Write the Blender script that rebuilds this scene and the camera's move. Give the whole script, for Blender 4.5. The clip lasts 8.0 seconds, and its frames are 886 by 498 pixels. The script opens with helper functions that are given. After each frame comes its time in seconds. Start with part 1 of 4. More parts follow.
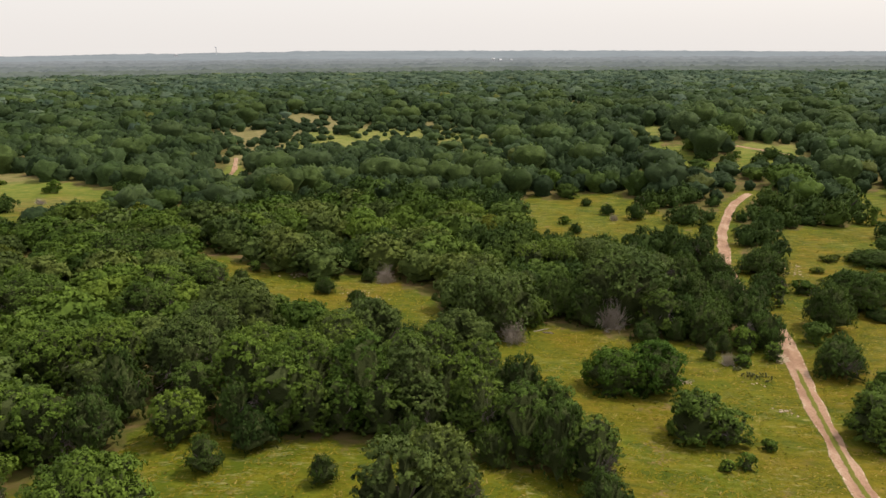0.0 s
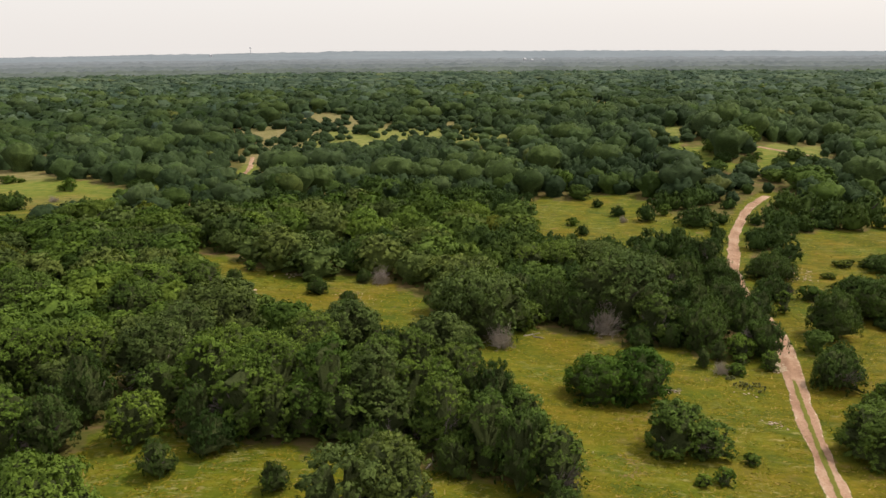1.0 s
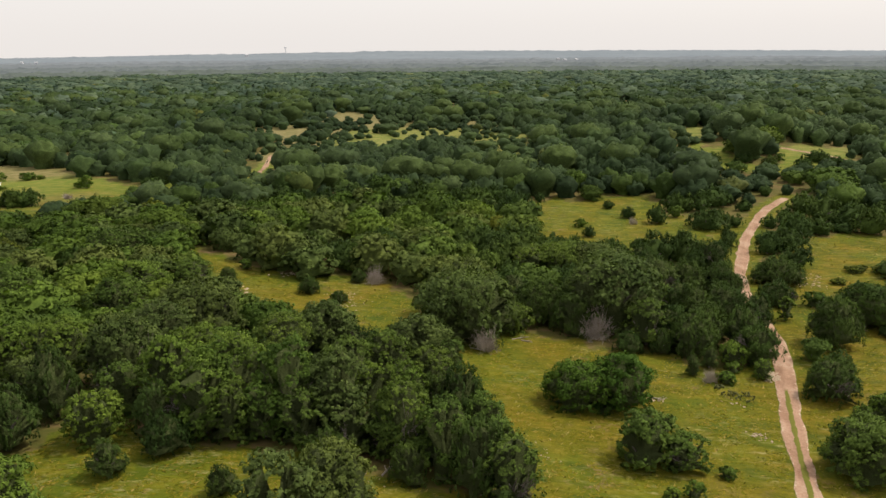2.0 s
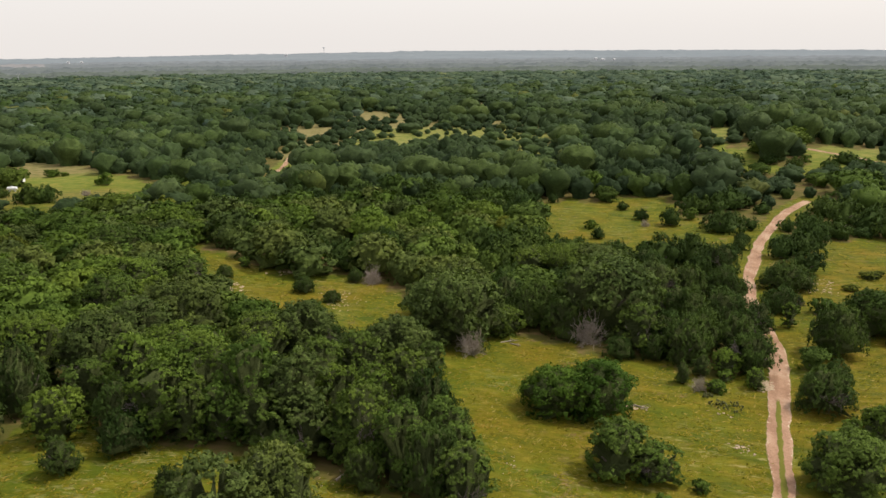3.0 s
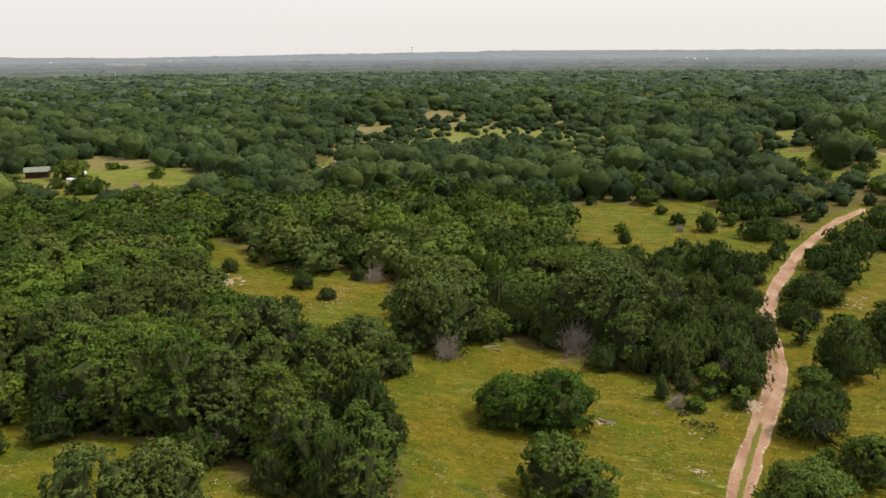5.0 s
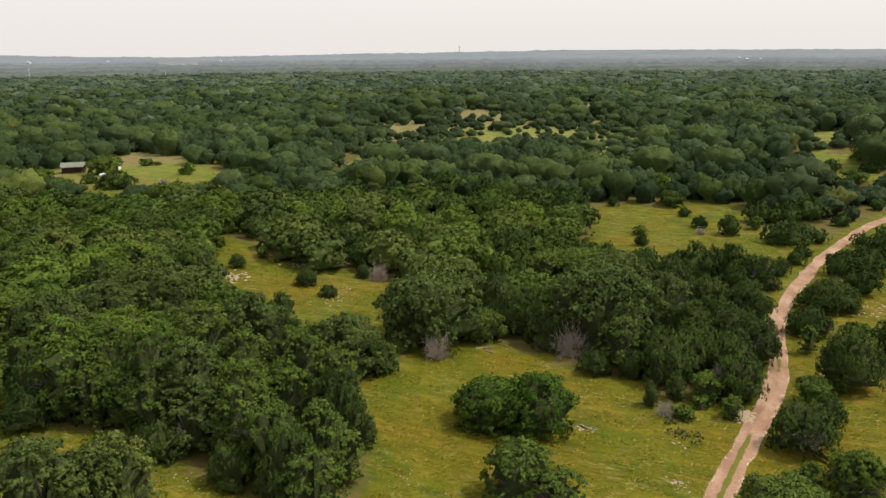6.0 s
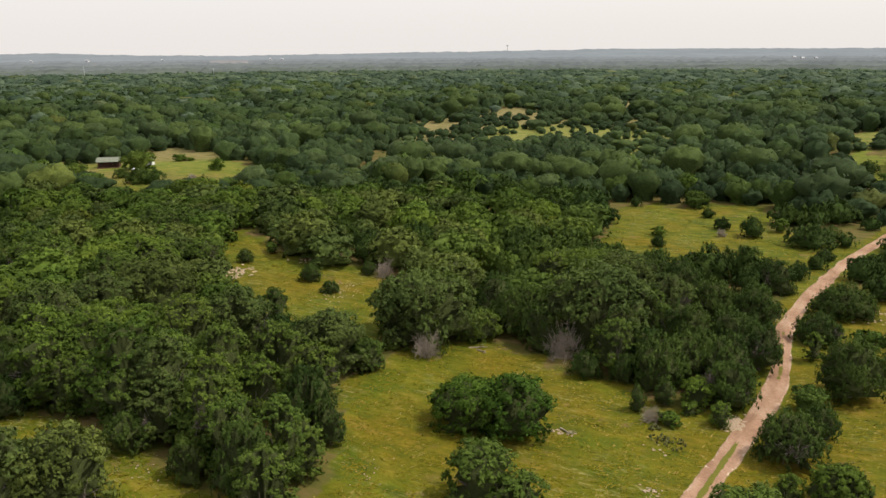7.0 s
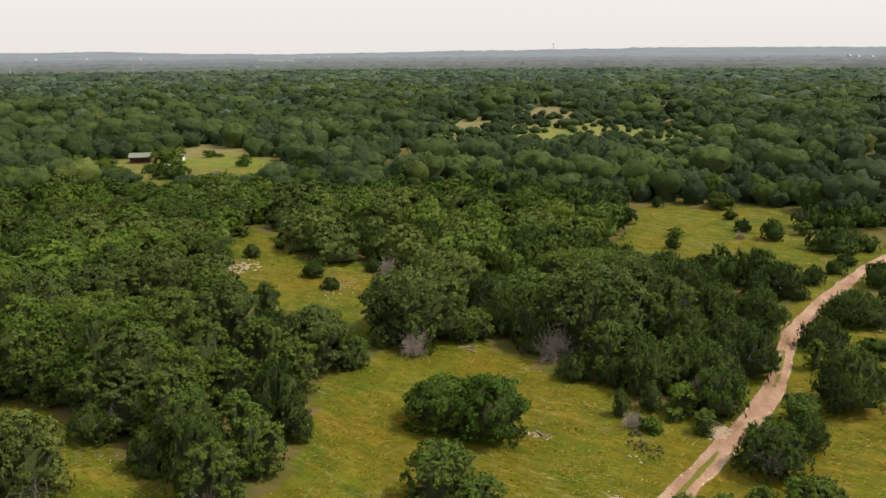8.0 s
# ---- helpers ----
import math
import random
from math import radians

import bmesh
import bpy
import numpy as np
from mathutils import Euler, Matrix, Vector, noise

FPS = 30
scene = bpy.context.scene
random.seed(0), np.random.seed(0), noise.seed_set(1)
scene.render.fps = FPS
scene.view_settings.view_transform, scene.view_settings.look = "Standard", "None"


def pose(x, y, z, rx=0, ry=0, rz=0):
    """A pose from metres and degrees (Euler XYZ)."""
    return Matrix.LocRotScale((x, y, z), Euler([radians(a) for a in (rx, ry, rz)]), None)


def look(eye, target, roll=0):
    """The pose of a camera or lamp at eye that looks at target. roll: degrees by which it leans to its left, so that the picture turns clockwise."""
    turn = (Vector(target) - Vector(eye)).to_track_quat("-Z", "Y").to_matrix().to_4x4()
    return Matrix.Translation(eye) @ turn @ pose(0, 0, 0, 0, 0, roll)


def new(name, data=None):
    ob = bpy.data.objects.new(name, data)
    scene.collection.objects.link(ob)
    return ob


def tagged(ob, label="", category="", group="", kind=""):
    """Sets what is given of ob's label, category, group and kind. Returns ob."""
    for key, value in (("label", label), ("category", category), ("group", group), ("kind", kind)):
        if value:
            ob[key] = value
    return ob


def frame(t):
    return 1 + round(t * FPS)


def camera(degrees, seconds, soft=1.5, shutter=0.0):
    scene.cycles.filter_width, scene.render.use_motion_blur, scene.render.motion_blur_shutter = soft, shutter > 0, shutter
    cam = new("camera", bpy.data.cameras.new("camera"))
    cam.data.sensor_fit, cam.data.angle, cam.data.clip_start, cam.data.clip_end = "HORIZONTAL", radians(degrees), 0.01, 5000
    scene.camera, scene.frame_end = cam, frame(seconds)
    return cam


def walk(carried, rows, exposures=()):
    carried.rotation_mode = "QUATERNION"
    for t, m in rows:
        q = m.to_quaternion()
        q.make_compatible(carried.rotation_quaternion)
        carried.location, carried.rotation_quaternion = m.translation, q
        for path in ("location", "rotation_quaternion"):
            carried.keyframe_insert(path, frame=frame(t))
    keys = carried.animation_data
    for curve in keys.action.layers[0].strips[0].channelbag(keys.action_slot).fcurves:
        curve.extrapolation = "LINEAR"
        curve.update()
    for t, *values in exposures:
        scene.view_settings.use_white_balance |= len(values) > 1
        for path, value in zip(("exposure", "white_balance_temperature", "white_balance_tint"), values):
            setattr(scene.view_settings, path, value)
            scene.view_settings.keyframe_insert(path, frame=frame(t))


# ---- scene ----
cam = camera(60.3, 8.0, soft=1.5)
METRES, EYE, TILT, LEAN, TURN = 48.0, 36.0, -14.5, 0.4, 0.0
ROWS = [
    (0.0, 0.0, 0.0, 0.0, 0.0, 0.0, -0.0),
    (0.5, 0.0558, 0.0215, 0.0022, 1.17, 0.01, -0.26),
    (1.0, 0.1122, 0.0425, 0.0041, 2.34, 0.0, -0.53),
    (1.5, 0.1698, 0.0636, 0.0059, 3.54, -0.02, -0.83),
    (3.0, 0.3452, 0.1298, 0.0123, 7.48, -0.12, -1.8),
    (3.5, 0.4036, 0.1526, 0.015, 9.01, -0.18, -2.18),
    (4.0, 0.4626, 0.1761, 0.0178, 10.54, -0.25, -2.56),
    (4.5, 0.5214, 0.2002, 0.021, 12.11, -0.33, -2.98),
    (6.0, 0.6949, 0.2792, 0.0316, 17.19, -0.69, -4.3),
    (6.5, 0.7509, 0.3075, 0.0352, 18.92, -0.86, -4.74),
    (7.0, 0.8067, 0.3365, 0.0387, 20.65, -1.06, -5.16),
    (7.5, 0.8606, 0.3669, 0.0438, 22.32, -1.28, -5.57),
    (8.0, 0.9134, 0.3994, 0.0488, 23.95, -1.48, -5.95),
]
walk(cam, [(t, pose(0, 0, EYE, TILT, LEAN, TURN) @ pose(METRES * x, METRES * y, METRES * z, 90 + pitch, roll, yaw)) for t, x, y, z, yaw, pitch, roll in ROWS],
     exposures=[(0.0, 0.0), (8.0, 0.0)])

# ---------------------------------------------------------------- light
SUN_AZIMUTH, SUN_HEIGHT = 67.0, 56.0          # degrees clockwise from +y, and above the horizon
world = bpy.data.worlds.new("hazy_sky")
scene.world = world
world.use_nodes = True
wn, wl = world.node_tree.nodes, world.node_tree.links
wn.clear()
sky = wn.new("ShaderNodeTexSky")
sky.sky_type, sky.sun_disc = "NISHITA", False
sky.sun_elevation, sky.sun_rotation = radians(SUN_HEIGHT), radians(SUN_AZIMUTH)
sky.air_density, sky.dust_density, sky.ozone_density = 1.0, 6.0, 1.0
veil = wn.new("ShaderNodeBackground")
veil.inputs["Strength"].default_value = 0.84
high = wn.new("ShaderNodeTexCoord")
axes = wn.new("ShaderNodeSeparateXYZ")
tone = wn.new("ShaderNodeValToRGB")
tone.color_ramp.elements[0].color = (1.0, 0.945, 0.905, 1)      # milky at the horizon
tone.color_ramp.elements[1].color = (0.88, 0.87, 0.88, 1)       # thinner overhead
wl.new(high.outputs["Generated"], axes.inputs[0])
wl.new(axes.outputs["Z"], tone.inputs[0])
wl.new(tone.outputs["Color"], veil.inputs["Color"])
clear = wn.new("ShaderNodeBackground")
clear.inputs["Strength"].default_value = 0.05
both = wn.new("ShaderNodeAddShader")
wout = wn.new("ShaderNodeOutputWorld")
wl.new(sky.outputs["Color"], clear.inputs["Color"])
wl.new(clear.outputs[0], both.inputs[0])
wl.new(veil.outputs[0], both.inputs[1])
wl.new(both.outputs[0], wout.inputs["Surface"])

sun = new("sun", bpy.data.lights.new("sun", "SUN"))
sun.data.energy, sun.data.angle, sun.data.color = 3.2, radians(3.0), (1.0, 0.94, 0.84)
a, e = radians(SUN_AZIMUTH), radians(SUN_HEIGHT)
sun.matrix_world = look((math.sin(a) * math.cos(e) * 300, math.cos(a) * math.cos(e) * 300, math.sin(e) * 300), (0, 0, 0))


# ---------------------------------------------------------------- materials
def shader(name, rough=0.8, spec=0.25):
    m = bpy.data.materials.new(name)
    m.use_nodes = True
    n = m.node_tree.nodes
    b = n["Principled BSDF"]
    b.inputs["Roughness"].default_value = rough
    b.inputs["Specular IOR Level"].default_value = spec
    return m, n, m.node_tree.links, b


def ramp(n, l, fac, stops):
    r = n.new("ShaderNodeValToRGB")
    while len(r.color_ramp.elements) < len(stops):
        r.color_ramp.elements.new(0.5)
    for el, (p, c) in zip(r.color_ramp.elements, stops):
        el.position, el.color = p, (*c, 1)
    l.new(fac, r.inputs[0])
    return r.outputs[0]


def blend(n, l, fac, c1, c2, mode="MIX"):
    x = n.new("ShaderNodeMix")
    x.data_type, x.blend_type = "RGBA", mode
    for sock, v in ((x.inputs[0], fac), (x.inputs[6], c1), (x.inputs[7], c2)):
        if isinstance(v, bpy.types.NodeSocket):
            l.new(v, sock)
        elif isinstance(v, float):
            sock.default_value = v
        else:
            sock.default_value = (*v, 1)
    return x.outputs[2]


def noise_at(n, l, scale, detail=3.0, stretch=(1, 1, 1), rough=0.55):
    g = n.new("ShaderNodeNewGeometry")
    mp = n.new("ShaderNodeMapping")
    mp.inputs["Scale"].default_value = stretch
    t = n.new("ShaderNodeTexNoise")
    t.inputs["Scale"].default_value, t.inputs["Detail"].default_value, t.inputs["Roughness"].default_value = scale, detail, rough
    l.new(g.outputs["Position"], mp.inputs[0])
    l.new(mp.outputs[0], t.inputs["Vector"])
    return t.outputs["Fac"]


def math_node(n, l, op, x, y):
    m = n.new("ShaderNodeMath")
    m.operation, m.use_clamp = op, False
    for sock, v in ((m.inputs[0], x), (m.inputs[1], y)):
        if isinstance(v, bpy.types.NodeSocket):
            l.new(v, sock)
        else:
            sock.default_value = v
    return m.outputs[0]


def foliage(name, dark, mid, light, per_tree=0.09, rough=0.8, depth=0.5):
    """Leaves: each spray has its own tone, each tree its own, and old growth is greyer than new."""
    m, n, l, b = shader(name, rough, 0.08)
    g = n.new("ShaderNodeNewGeometry")
    near_mid = [tuple(0.45 * c + 0.55 * q for c, q in zip(end, mid)) for end in (dark, light)]
    tone = ramp(n, l, g.outputs["Random Per Island"], [(0.0, near_mid[0]), (0.55, mid), (1.0, near_mid[1])])
    tree = noise_at(n, l, per_tree, 2.0)
    tree_tone = ramp(n, l, tree, [(0.3, (0.62, 0.68, 0.66)), (0.5, (1.0, 1.0, 1.0)), (0.72, (1.16, 1.14, 1.04))])
    col = blend(n, l, 1.0, tone, tree_tone, "MULTIPLY")
    stand = noise_at(n, l, 0.013, 2.0)
    col = blend(n, l, 1.0, col, ramp(n, l, stand, [(0.36, (0.66, 0.7, 0.72)), (0.5, (0.97, 0.97, 0.97)), (0.64, (1.15, 1.13, 1.1))]), "MULTIPLY")
    o = n.new("ShaderNodeObjectInfo")
    obj = ramp(n, l, o.outputs["Random"], [(0.0, (0.8, 0.86, 0.86)), (0.5, (1.0, 1.0, 1.0)), (1.0, (1.18, 1.1, 1.0))])
    col = blend(n, l, 1.0, col, obj, "MULTIPLY")
    fine = noise_at(n, l, 1.9, 4.0, (1, 1, 1), 0.7)
    col = blend(n, l, 1.0, col, ramp(n, l, fine, [(0.34, (1 - 0.55 * depth, 1 - 0.53 * depth, 1 - 0.5 * depth)), (0.5, (1.0, 1.0, 1.0)), (0.66, (1 + 0.6 * depth, 1 + 0.55 * depth, 1 + 0.45 * depth))]), "MULTIPLY")
    clump = noise_at(n, l, 0.75, 3.0, (1, 1, 1), 0.6)
    col = blend(n, l, 1.0, col, ramp(n, l, clump, [(0.36, (1 - 0.42 * depth, 1 - 0.4 * depth, 1 - 0.38 * depth)), (0.5, (1.0, 1.0, 1.0)), (0.64, (1 + 0.38 * depth, 1 + 0.36 * depth, 1 + 0.28 * depth))]), "MULTIPLY")
    l.new(col, b.inputs["Base Color"])
    tr = n.new("ShaderNodeBsdfTranslucent")
    l.new(blend(n, l, 1.0, col, (1.3, 1.5, 0.6), "MULTIPLY"), tr.inputs["Color"])
    mx = n.new("ShaderNodeMixShader")
    mx.inputs[0].default_value = 0.16
    out = n["Material Output"]
    l.new(b.outputs[0], mx.inputs[1])
    l.new(tr.outputs[0], mx.inputs[2])
    l.new(mx.outputs[0], out.inputs["Surface"])
    return m


LEAF = {
    "oak": foliage("live_oak_leaves", (0.048, 0.075, 0.013), (0.073, 0.111, 0.020), (0.110, 0.158, 0.030)),
    "grey": foliage("grey_oak_leaves", (0.059, 0.081, 0.019), (0.085, 0.114, 0.028), (0.123, 0.155, 0.042)),
    "leafy": foliage("fresh_oak_leaves", (0.059, 0.093, 0.013), (0.089, 0.135, 0.020), (0.130, 0.186, 0.032)),
    "juniper": foliage("juniper_sprays", (0.030, 0.051, 0.010), (0.046, 0.075, 0.015), (0.073, 0.108, 0.023)),
    "yellow": foliage("yellowing_leaves", (0.085, 0.104, 0.014), (0.122, 0.142, 0.020), (0.165, 0.182, 0.032)),
    "green": foliage("deep_green_leaves", (0.034, 0.066, 0.007), (0.054, 0.099, 0.013), (0.084, 0.142, 0.020)),
    "yellow_bush": foliage("yellow_green_shrub_leaves", (0.083, 0.102, 0.012), (0.122, 0.140, 0.018), (0.160, 0.172, 0.030)),
    "bush": foliage("bush_leaves", (0.049, 0.081, 0.012), (0.079, 0.122, 0.018), (0.118, 0.166, 0.028)),
}


# darker, bluer copies by distance: missing crown self-shade and haze put into colour
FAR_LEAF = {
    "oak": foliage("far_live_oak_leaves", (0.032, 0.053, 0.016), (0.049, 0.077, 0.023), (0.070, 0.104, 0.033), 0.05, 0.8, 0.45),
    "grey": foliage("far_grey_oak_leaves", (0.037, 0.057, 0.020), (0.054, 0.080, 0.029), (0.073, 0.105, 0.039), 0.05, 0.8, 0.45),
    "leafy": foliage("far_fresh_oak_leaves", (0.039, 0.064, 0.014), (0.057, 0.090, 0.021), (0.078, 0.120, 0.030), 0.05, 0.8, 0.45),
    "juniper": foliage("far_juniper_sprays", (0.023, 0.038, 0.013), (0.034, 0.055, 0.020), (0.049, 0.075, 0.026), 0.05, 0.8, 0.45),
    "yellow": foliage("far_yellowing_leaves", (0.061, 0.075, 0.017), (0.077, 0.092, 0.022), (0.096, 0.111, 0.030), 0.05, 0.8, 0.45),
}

# paler, bluer copies for the farthest trees: distance haze put into leaf colour
HAZE_LEAF = {
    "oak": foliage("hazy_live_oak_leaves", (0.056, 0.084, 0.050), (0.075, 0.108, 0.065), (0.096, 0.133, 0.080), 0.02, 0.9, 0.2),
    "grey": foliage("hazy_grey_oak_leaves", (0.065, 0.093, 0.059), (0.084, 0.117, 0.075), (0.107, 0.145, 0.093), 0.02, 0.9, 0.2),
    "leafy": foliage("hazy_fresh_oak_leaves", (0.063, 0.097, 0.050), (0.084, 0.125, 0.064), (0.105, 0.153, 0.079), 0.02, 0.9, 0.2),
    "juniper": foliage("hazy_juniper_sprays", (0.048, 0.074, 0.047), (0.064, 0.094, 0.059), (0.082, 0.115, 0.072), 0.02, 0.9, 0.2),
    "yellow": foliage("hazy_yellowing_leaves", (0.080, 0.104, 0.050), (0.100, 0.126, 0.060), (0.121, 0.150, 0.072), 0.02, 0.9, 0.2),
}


def plain(name, c1, c2, scale, rough=0.85, bump=0.0, spec=0.2):
    m, n, l, b = shader(name, rough, spec)
    f = noise_at(n, l, scale, 5.0)
    fine = noise_at(n, l, scale * 7, 3.0)
    col = blend(n, l, f, c1, c2)
    col = blend(n, l, 0.5, col, ramp(n, l, fine, [(0.3, tuple(v * 0.6 for v in c1)), (0.7, tuple(min(1, v * 1.3) for v in c2))]))
    l.new(col, b.inputs["Base Color"])
    if bump:
        bp = n.new("ShaderNodeBump")
        bp.inputs["Strength"].default_value, bp.inputs["Distance"].default_value = bump, 0.3
        l.new(fine, bp.inputs["Height"])
        l.new(bp.outputs[0], b.inputs["Normal"])
    return m


BARK = plain("oak_bark", (0.1, 0.08, 0.06), (0.2, 0.17, 0.14), 3.0, 0.9, 0.5)
DEAD = plain("weathered_dead_twigs", (0.21, 0.175, 0.135), (0.38, 0.32, 0.26), 2.0, 0.9)
OLD_WOOD = plain("grey_dead_branches", (0.11, 0.088, 0.075), (0.2, 0.165, 0.145), 2.0, 0.9)
# dark core inside near crowns: the shade between billows put into colour
CROWN_SHADE = plain("crown_shade_core", (0.04, 0.056, 0.016), (0.074, 0.086, 0.031), 3.0, 0.95, 0.6, 0.05)
STONE = plain("limestone", (0.3, 0.22, 0.14), (0.46, 0.36, 0.25), 2.0, 0.95, 0.5, 0.03)
CACTUS = plain("dusty_cactus_pads", (0.06, 0.072, 0.02), (0.125, 0.122, 0.04), 4.0, 0.7)


def ground_material():
    m, n, l, b = shader("meadow_and_leaf_litter", 0.95, 0.1)
    big = noise_at(n, l, 0.07, 4.0)
    mid = noise_at(n, l, 0.3, 5.0, (1, 1.8, 1), 0.62)
    fine = noise_at(n, l, 2.6, 5.0, (1, 1.4, 1), 0.75)
    grass = ramp(n, l, mid, [(0.36, (0.076, 0.078, 0.006)), (0.46, (0.104, 0.092, 0.006)), (0.56, (0.129, 0.103, 0.008)), (0.68, (0.160, 0.119, 0.018))])
    lush = ramp(n, l, mid, [(0.36, (0.063, 0.078, 0.006)), (0.52, (0.090, 0.101, 0.006)), (0.66, (0.123, 0.114, 0.009))])
    rich = n.new("ShaderNodeAttribute")
    rich.attribute_name = "lush_grass"
    wet = math_node(n, l, "ADD", big, math_node(n, l, "MULTIPLY", rich.outputs["Fac"], 0.15))
    grass = blend(n, l, ramp(n, l, wet, [(0.47, (0, 0, 0)), (0.62, (1, 1, 1))]), grass, lush)
    sward = noise_at(n, l, 0.16, 5.0, (1, 1, 1), 0.6)
    grass = blend(n, l, 1.0, grass, ramp(n, l, sward, [(0.36, (0.74, 0.86, 0.8)), (0.5, (1, 1, 1)), (0.64, (1.16, 1.05, 1.1))]), "MULTIPLY")
    grass = blend(n, l, 1.0, grass, ramp(n, l, fine, [(0.36, (0.86, 0.88, 0.84)), (0.5, (1, 1, 1)), (0.64, (1.14, 1.12, 1.14))]), "MULTIPLY")
    streak = noise_at(n, l, 0.8, 5.0, (0.5, 1.5, 1), 0.65)
    grass = blend(n, l, 1.0, grass, ramp(n, l, streak, [(0.36, (0.82, 0.86, 0.82)), (0.5, (1, 1, 1)), (0.66, (1.22, 1.19, 1.28))]), "MULTIPLY")
    hay = noise_at(n, l, 1.1, 6.0, (0.55, 1.7, 1), 0.8)                   # flattened dry tufts lie in drifts
    drift = math_node(n, l, "MULTIPLY", ramp(n, l, hay, [(0.53, (0, 0, 0)), (0.64, (1, 1, 1))]), ramp(n, l, noise_at(n, l, 0.11, 3.0), [(0.45, (0, 0, 0)), (0.6, (0.75, 0.75, 0.75))]))
    grass = blend(n, l, drift, grass, (0.27, 0.235, 0.085))
    bare = noise_at(n, l, 0.45, 6.0, (1, 1, 1), 0.75)
    worn = math_node(n, l, "MULTIPLY", ramp(n, l, bare, [(0.55, (0, 0, 0)), (0.66, (0.8, 0.8, 0.8))]), ramp(n, l, noise_at(n, l, 0.09, 3.0, (1.3, 1, 1)), [(0.48, (0, 0, 0)), (0.62, (1, 1, 1))]))
    grass = blend(n, l, worn, grass, (0.19, 0.115, 0.055))
    # green and dry grass of the far clearings, paled with distance for haze
    pale = n.new("ShaderNodeAttribute")
    pale.attribute_name = "haze_pale_grass"
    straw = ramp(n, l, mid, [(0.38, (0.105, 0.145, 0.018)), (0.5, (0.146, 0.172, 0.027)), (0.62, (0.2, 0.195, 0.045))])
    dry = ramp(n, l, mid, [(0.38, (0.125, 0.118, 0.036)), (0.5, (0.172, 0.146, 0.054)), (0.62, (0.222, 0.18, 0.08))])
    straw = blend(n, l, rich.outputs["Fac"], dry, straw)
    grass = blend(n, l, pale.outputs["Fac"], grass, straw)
    litter = ramp(n, l, mid, [(0.3, (0.06, 0.07, 0.012)), (0.5, (0.1, 0.085, 0.022)), (0.7, (0.16, 0.1, 0.05))])
    at = n.new("ShaderNodeAttribute")
    at.attribute_name = "open_grass"
    edge = math_node(n, l, "ADD", at.outputs["Fac"], math_node(n, l, "MULTIPLY", math_node(n, l, "SUBTRACT", bare, 0.5), 2.2))
    col = blend(n, l, ramp(n, l, edge, [(0.3, (0, 0, 0)), (0.6, (1, 1, 1))]), litter, grass)
    l.new(col, b.inputs["Base Color"])
    bp = n.new("ShaderNodeBump")
    bp.inputs["Strength"].default_value, bp.inputs["Distance"].default_value = 0.25, 0.2
    l.new(fine, bp.inputs["Height"])
    l.new(bp.outputs[0], b.inputs["Normal"])
    return m


GROUND = ground_material()


def grass_material():
    m, n, l, b = shader("dry_and_green_grass_blades", 0.9, 0.05)
    g = n.new("ShaderNodeNewGeometry")
    c = ramp(n, l, g.outputs["Random Per Island"], [(0.0, (0.106, 0.111, 0.007)), (0.5, (0.141, 0.131, 0.009)), (0.85, (0.187, 0.152, 0.021)), (1.0, (0.262, 0.207, 0.063))])
    mid = noise_at(n, l, 0.4, 6.0, (1, 1.5, 1), 0.7)
    c = blend(n, l, 1.0, c, ramp(n, l, mid, [(0.38, (0.78, 0.86, 0.78)), (0.62, (1.2, 1.08, 1.1))]), "MULTIPLY")
    l.new(c, b.inputs["Base Color"])
    tr = n.new("ShaderNodeBsdfTranslucent")
    l.new(c, tr.inputs["Color"])
    mx = n.new("ShaderNodeMixShader")
    mx.inputs[0].default_value = 0.12
    l.new(b.outputs[0], mx.inputs[1])
    l.new(tr.outputs[0], mx.inputs[2])
    l.new(mx.outputs[0], n["Material Output"].inputs["Surface"])
    return m


GRASS = grass_material()


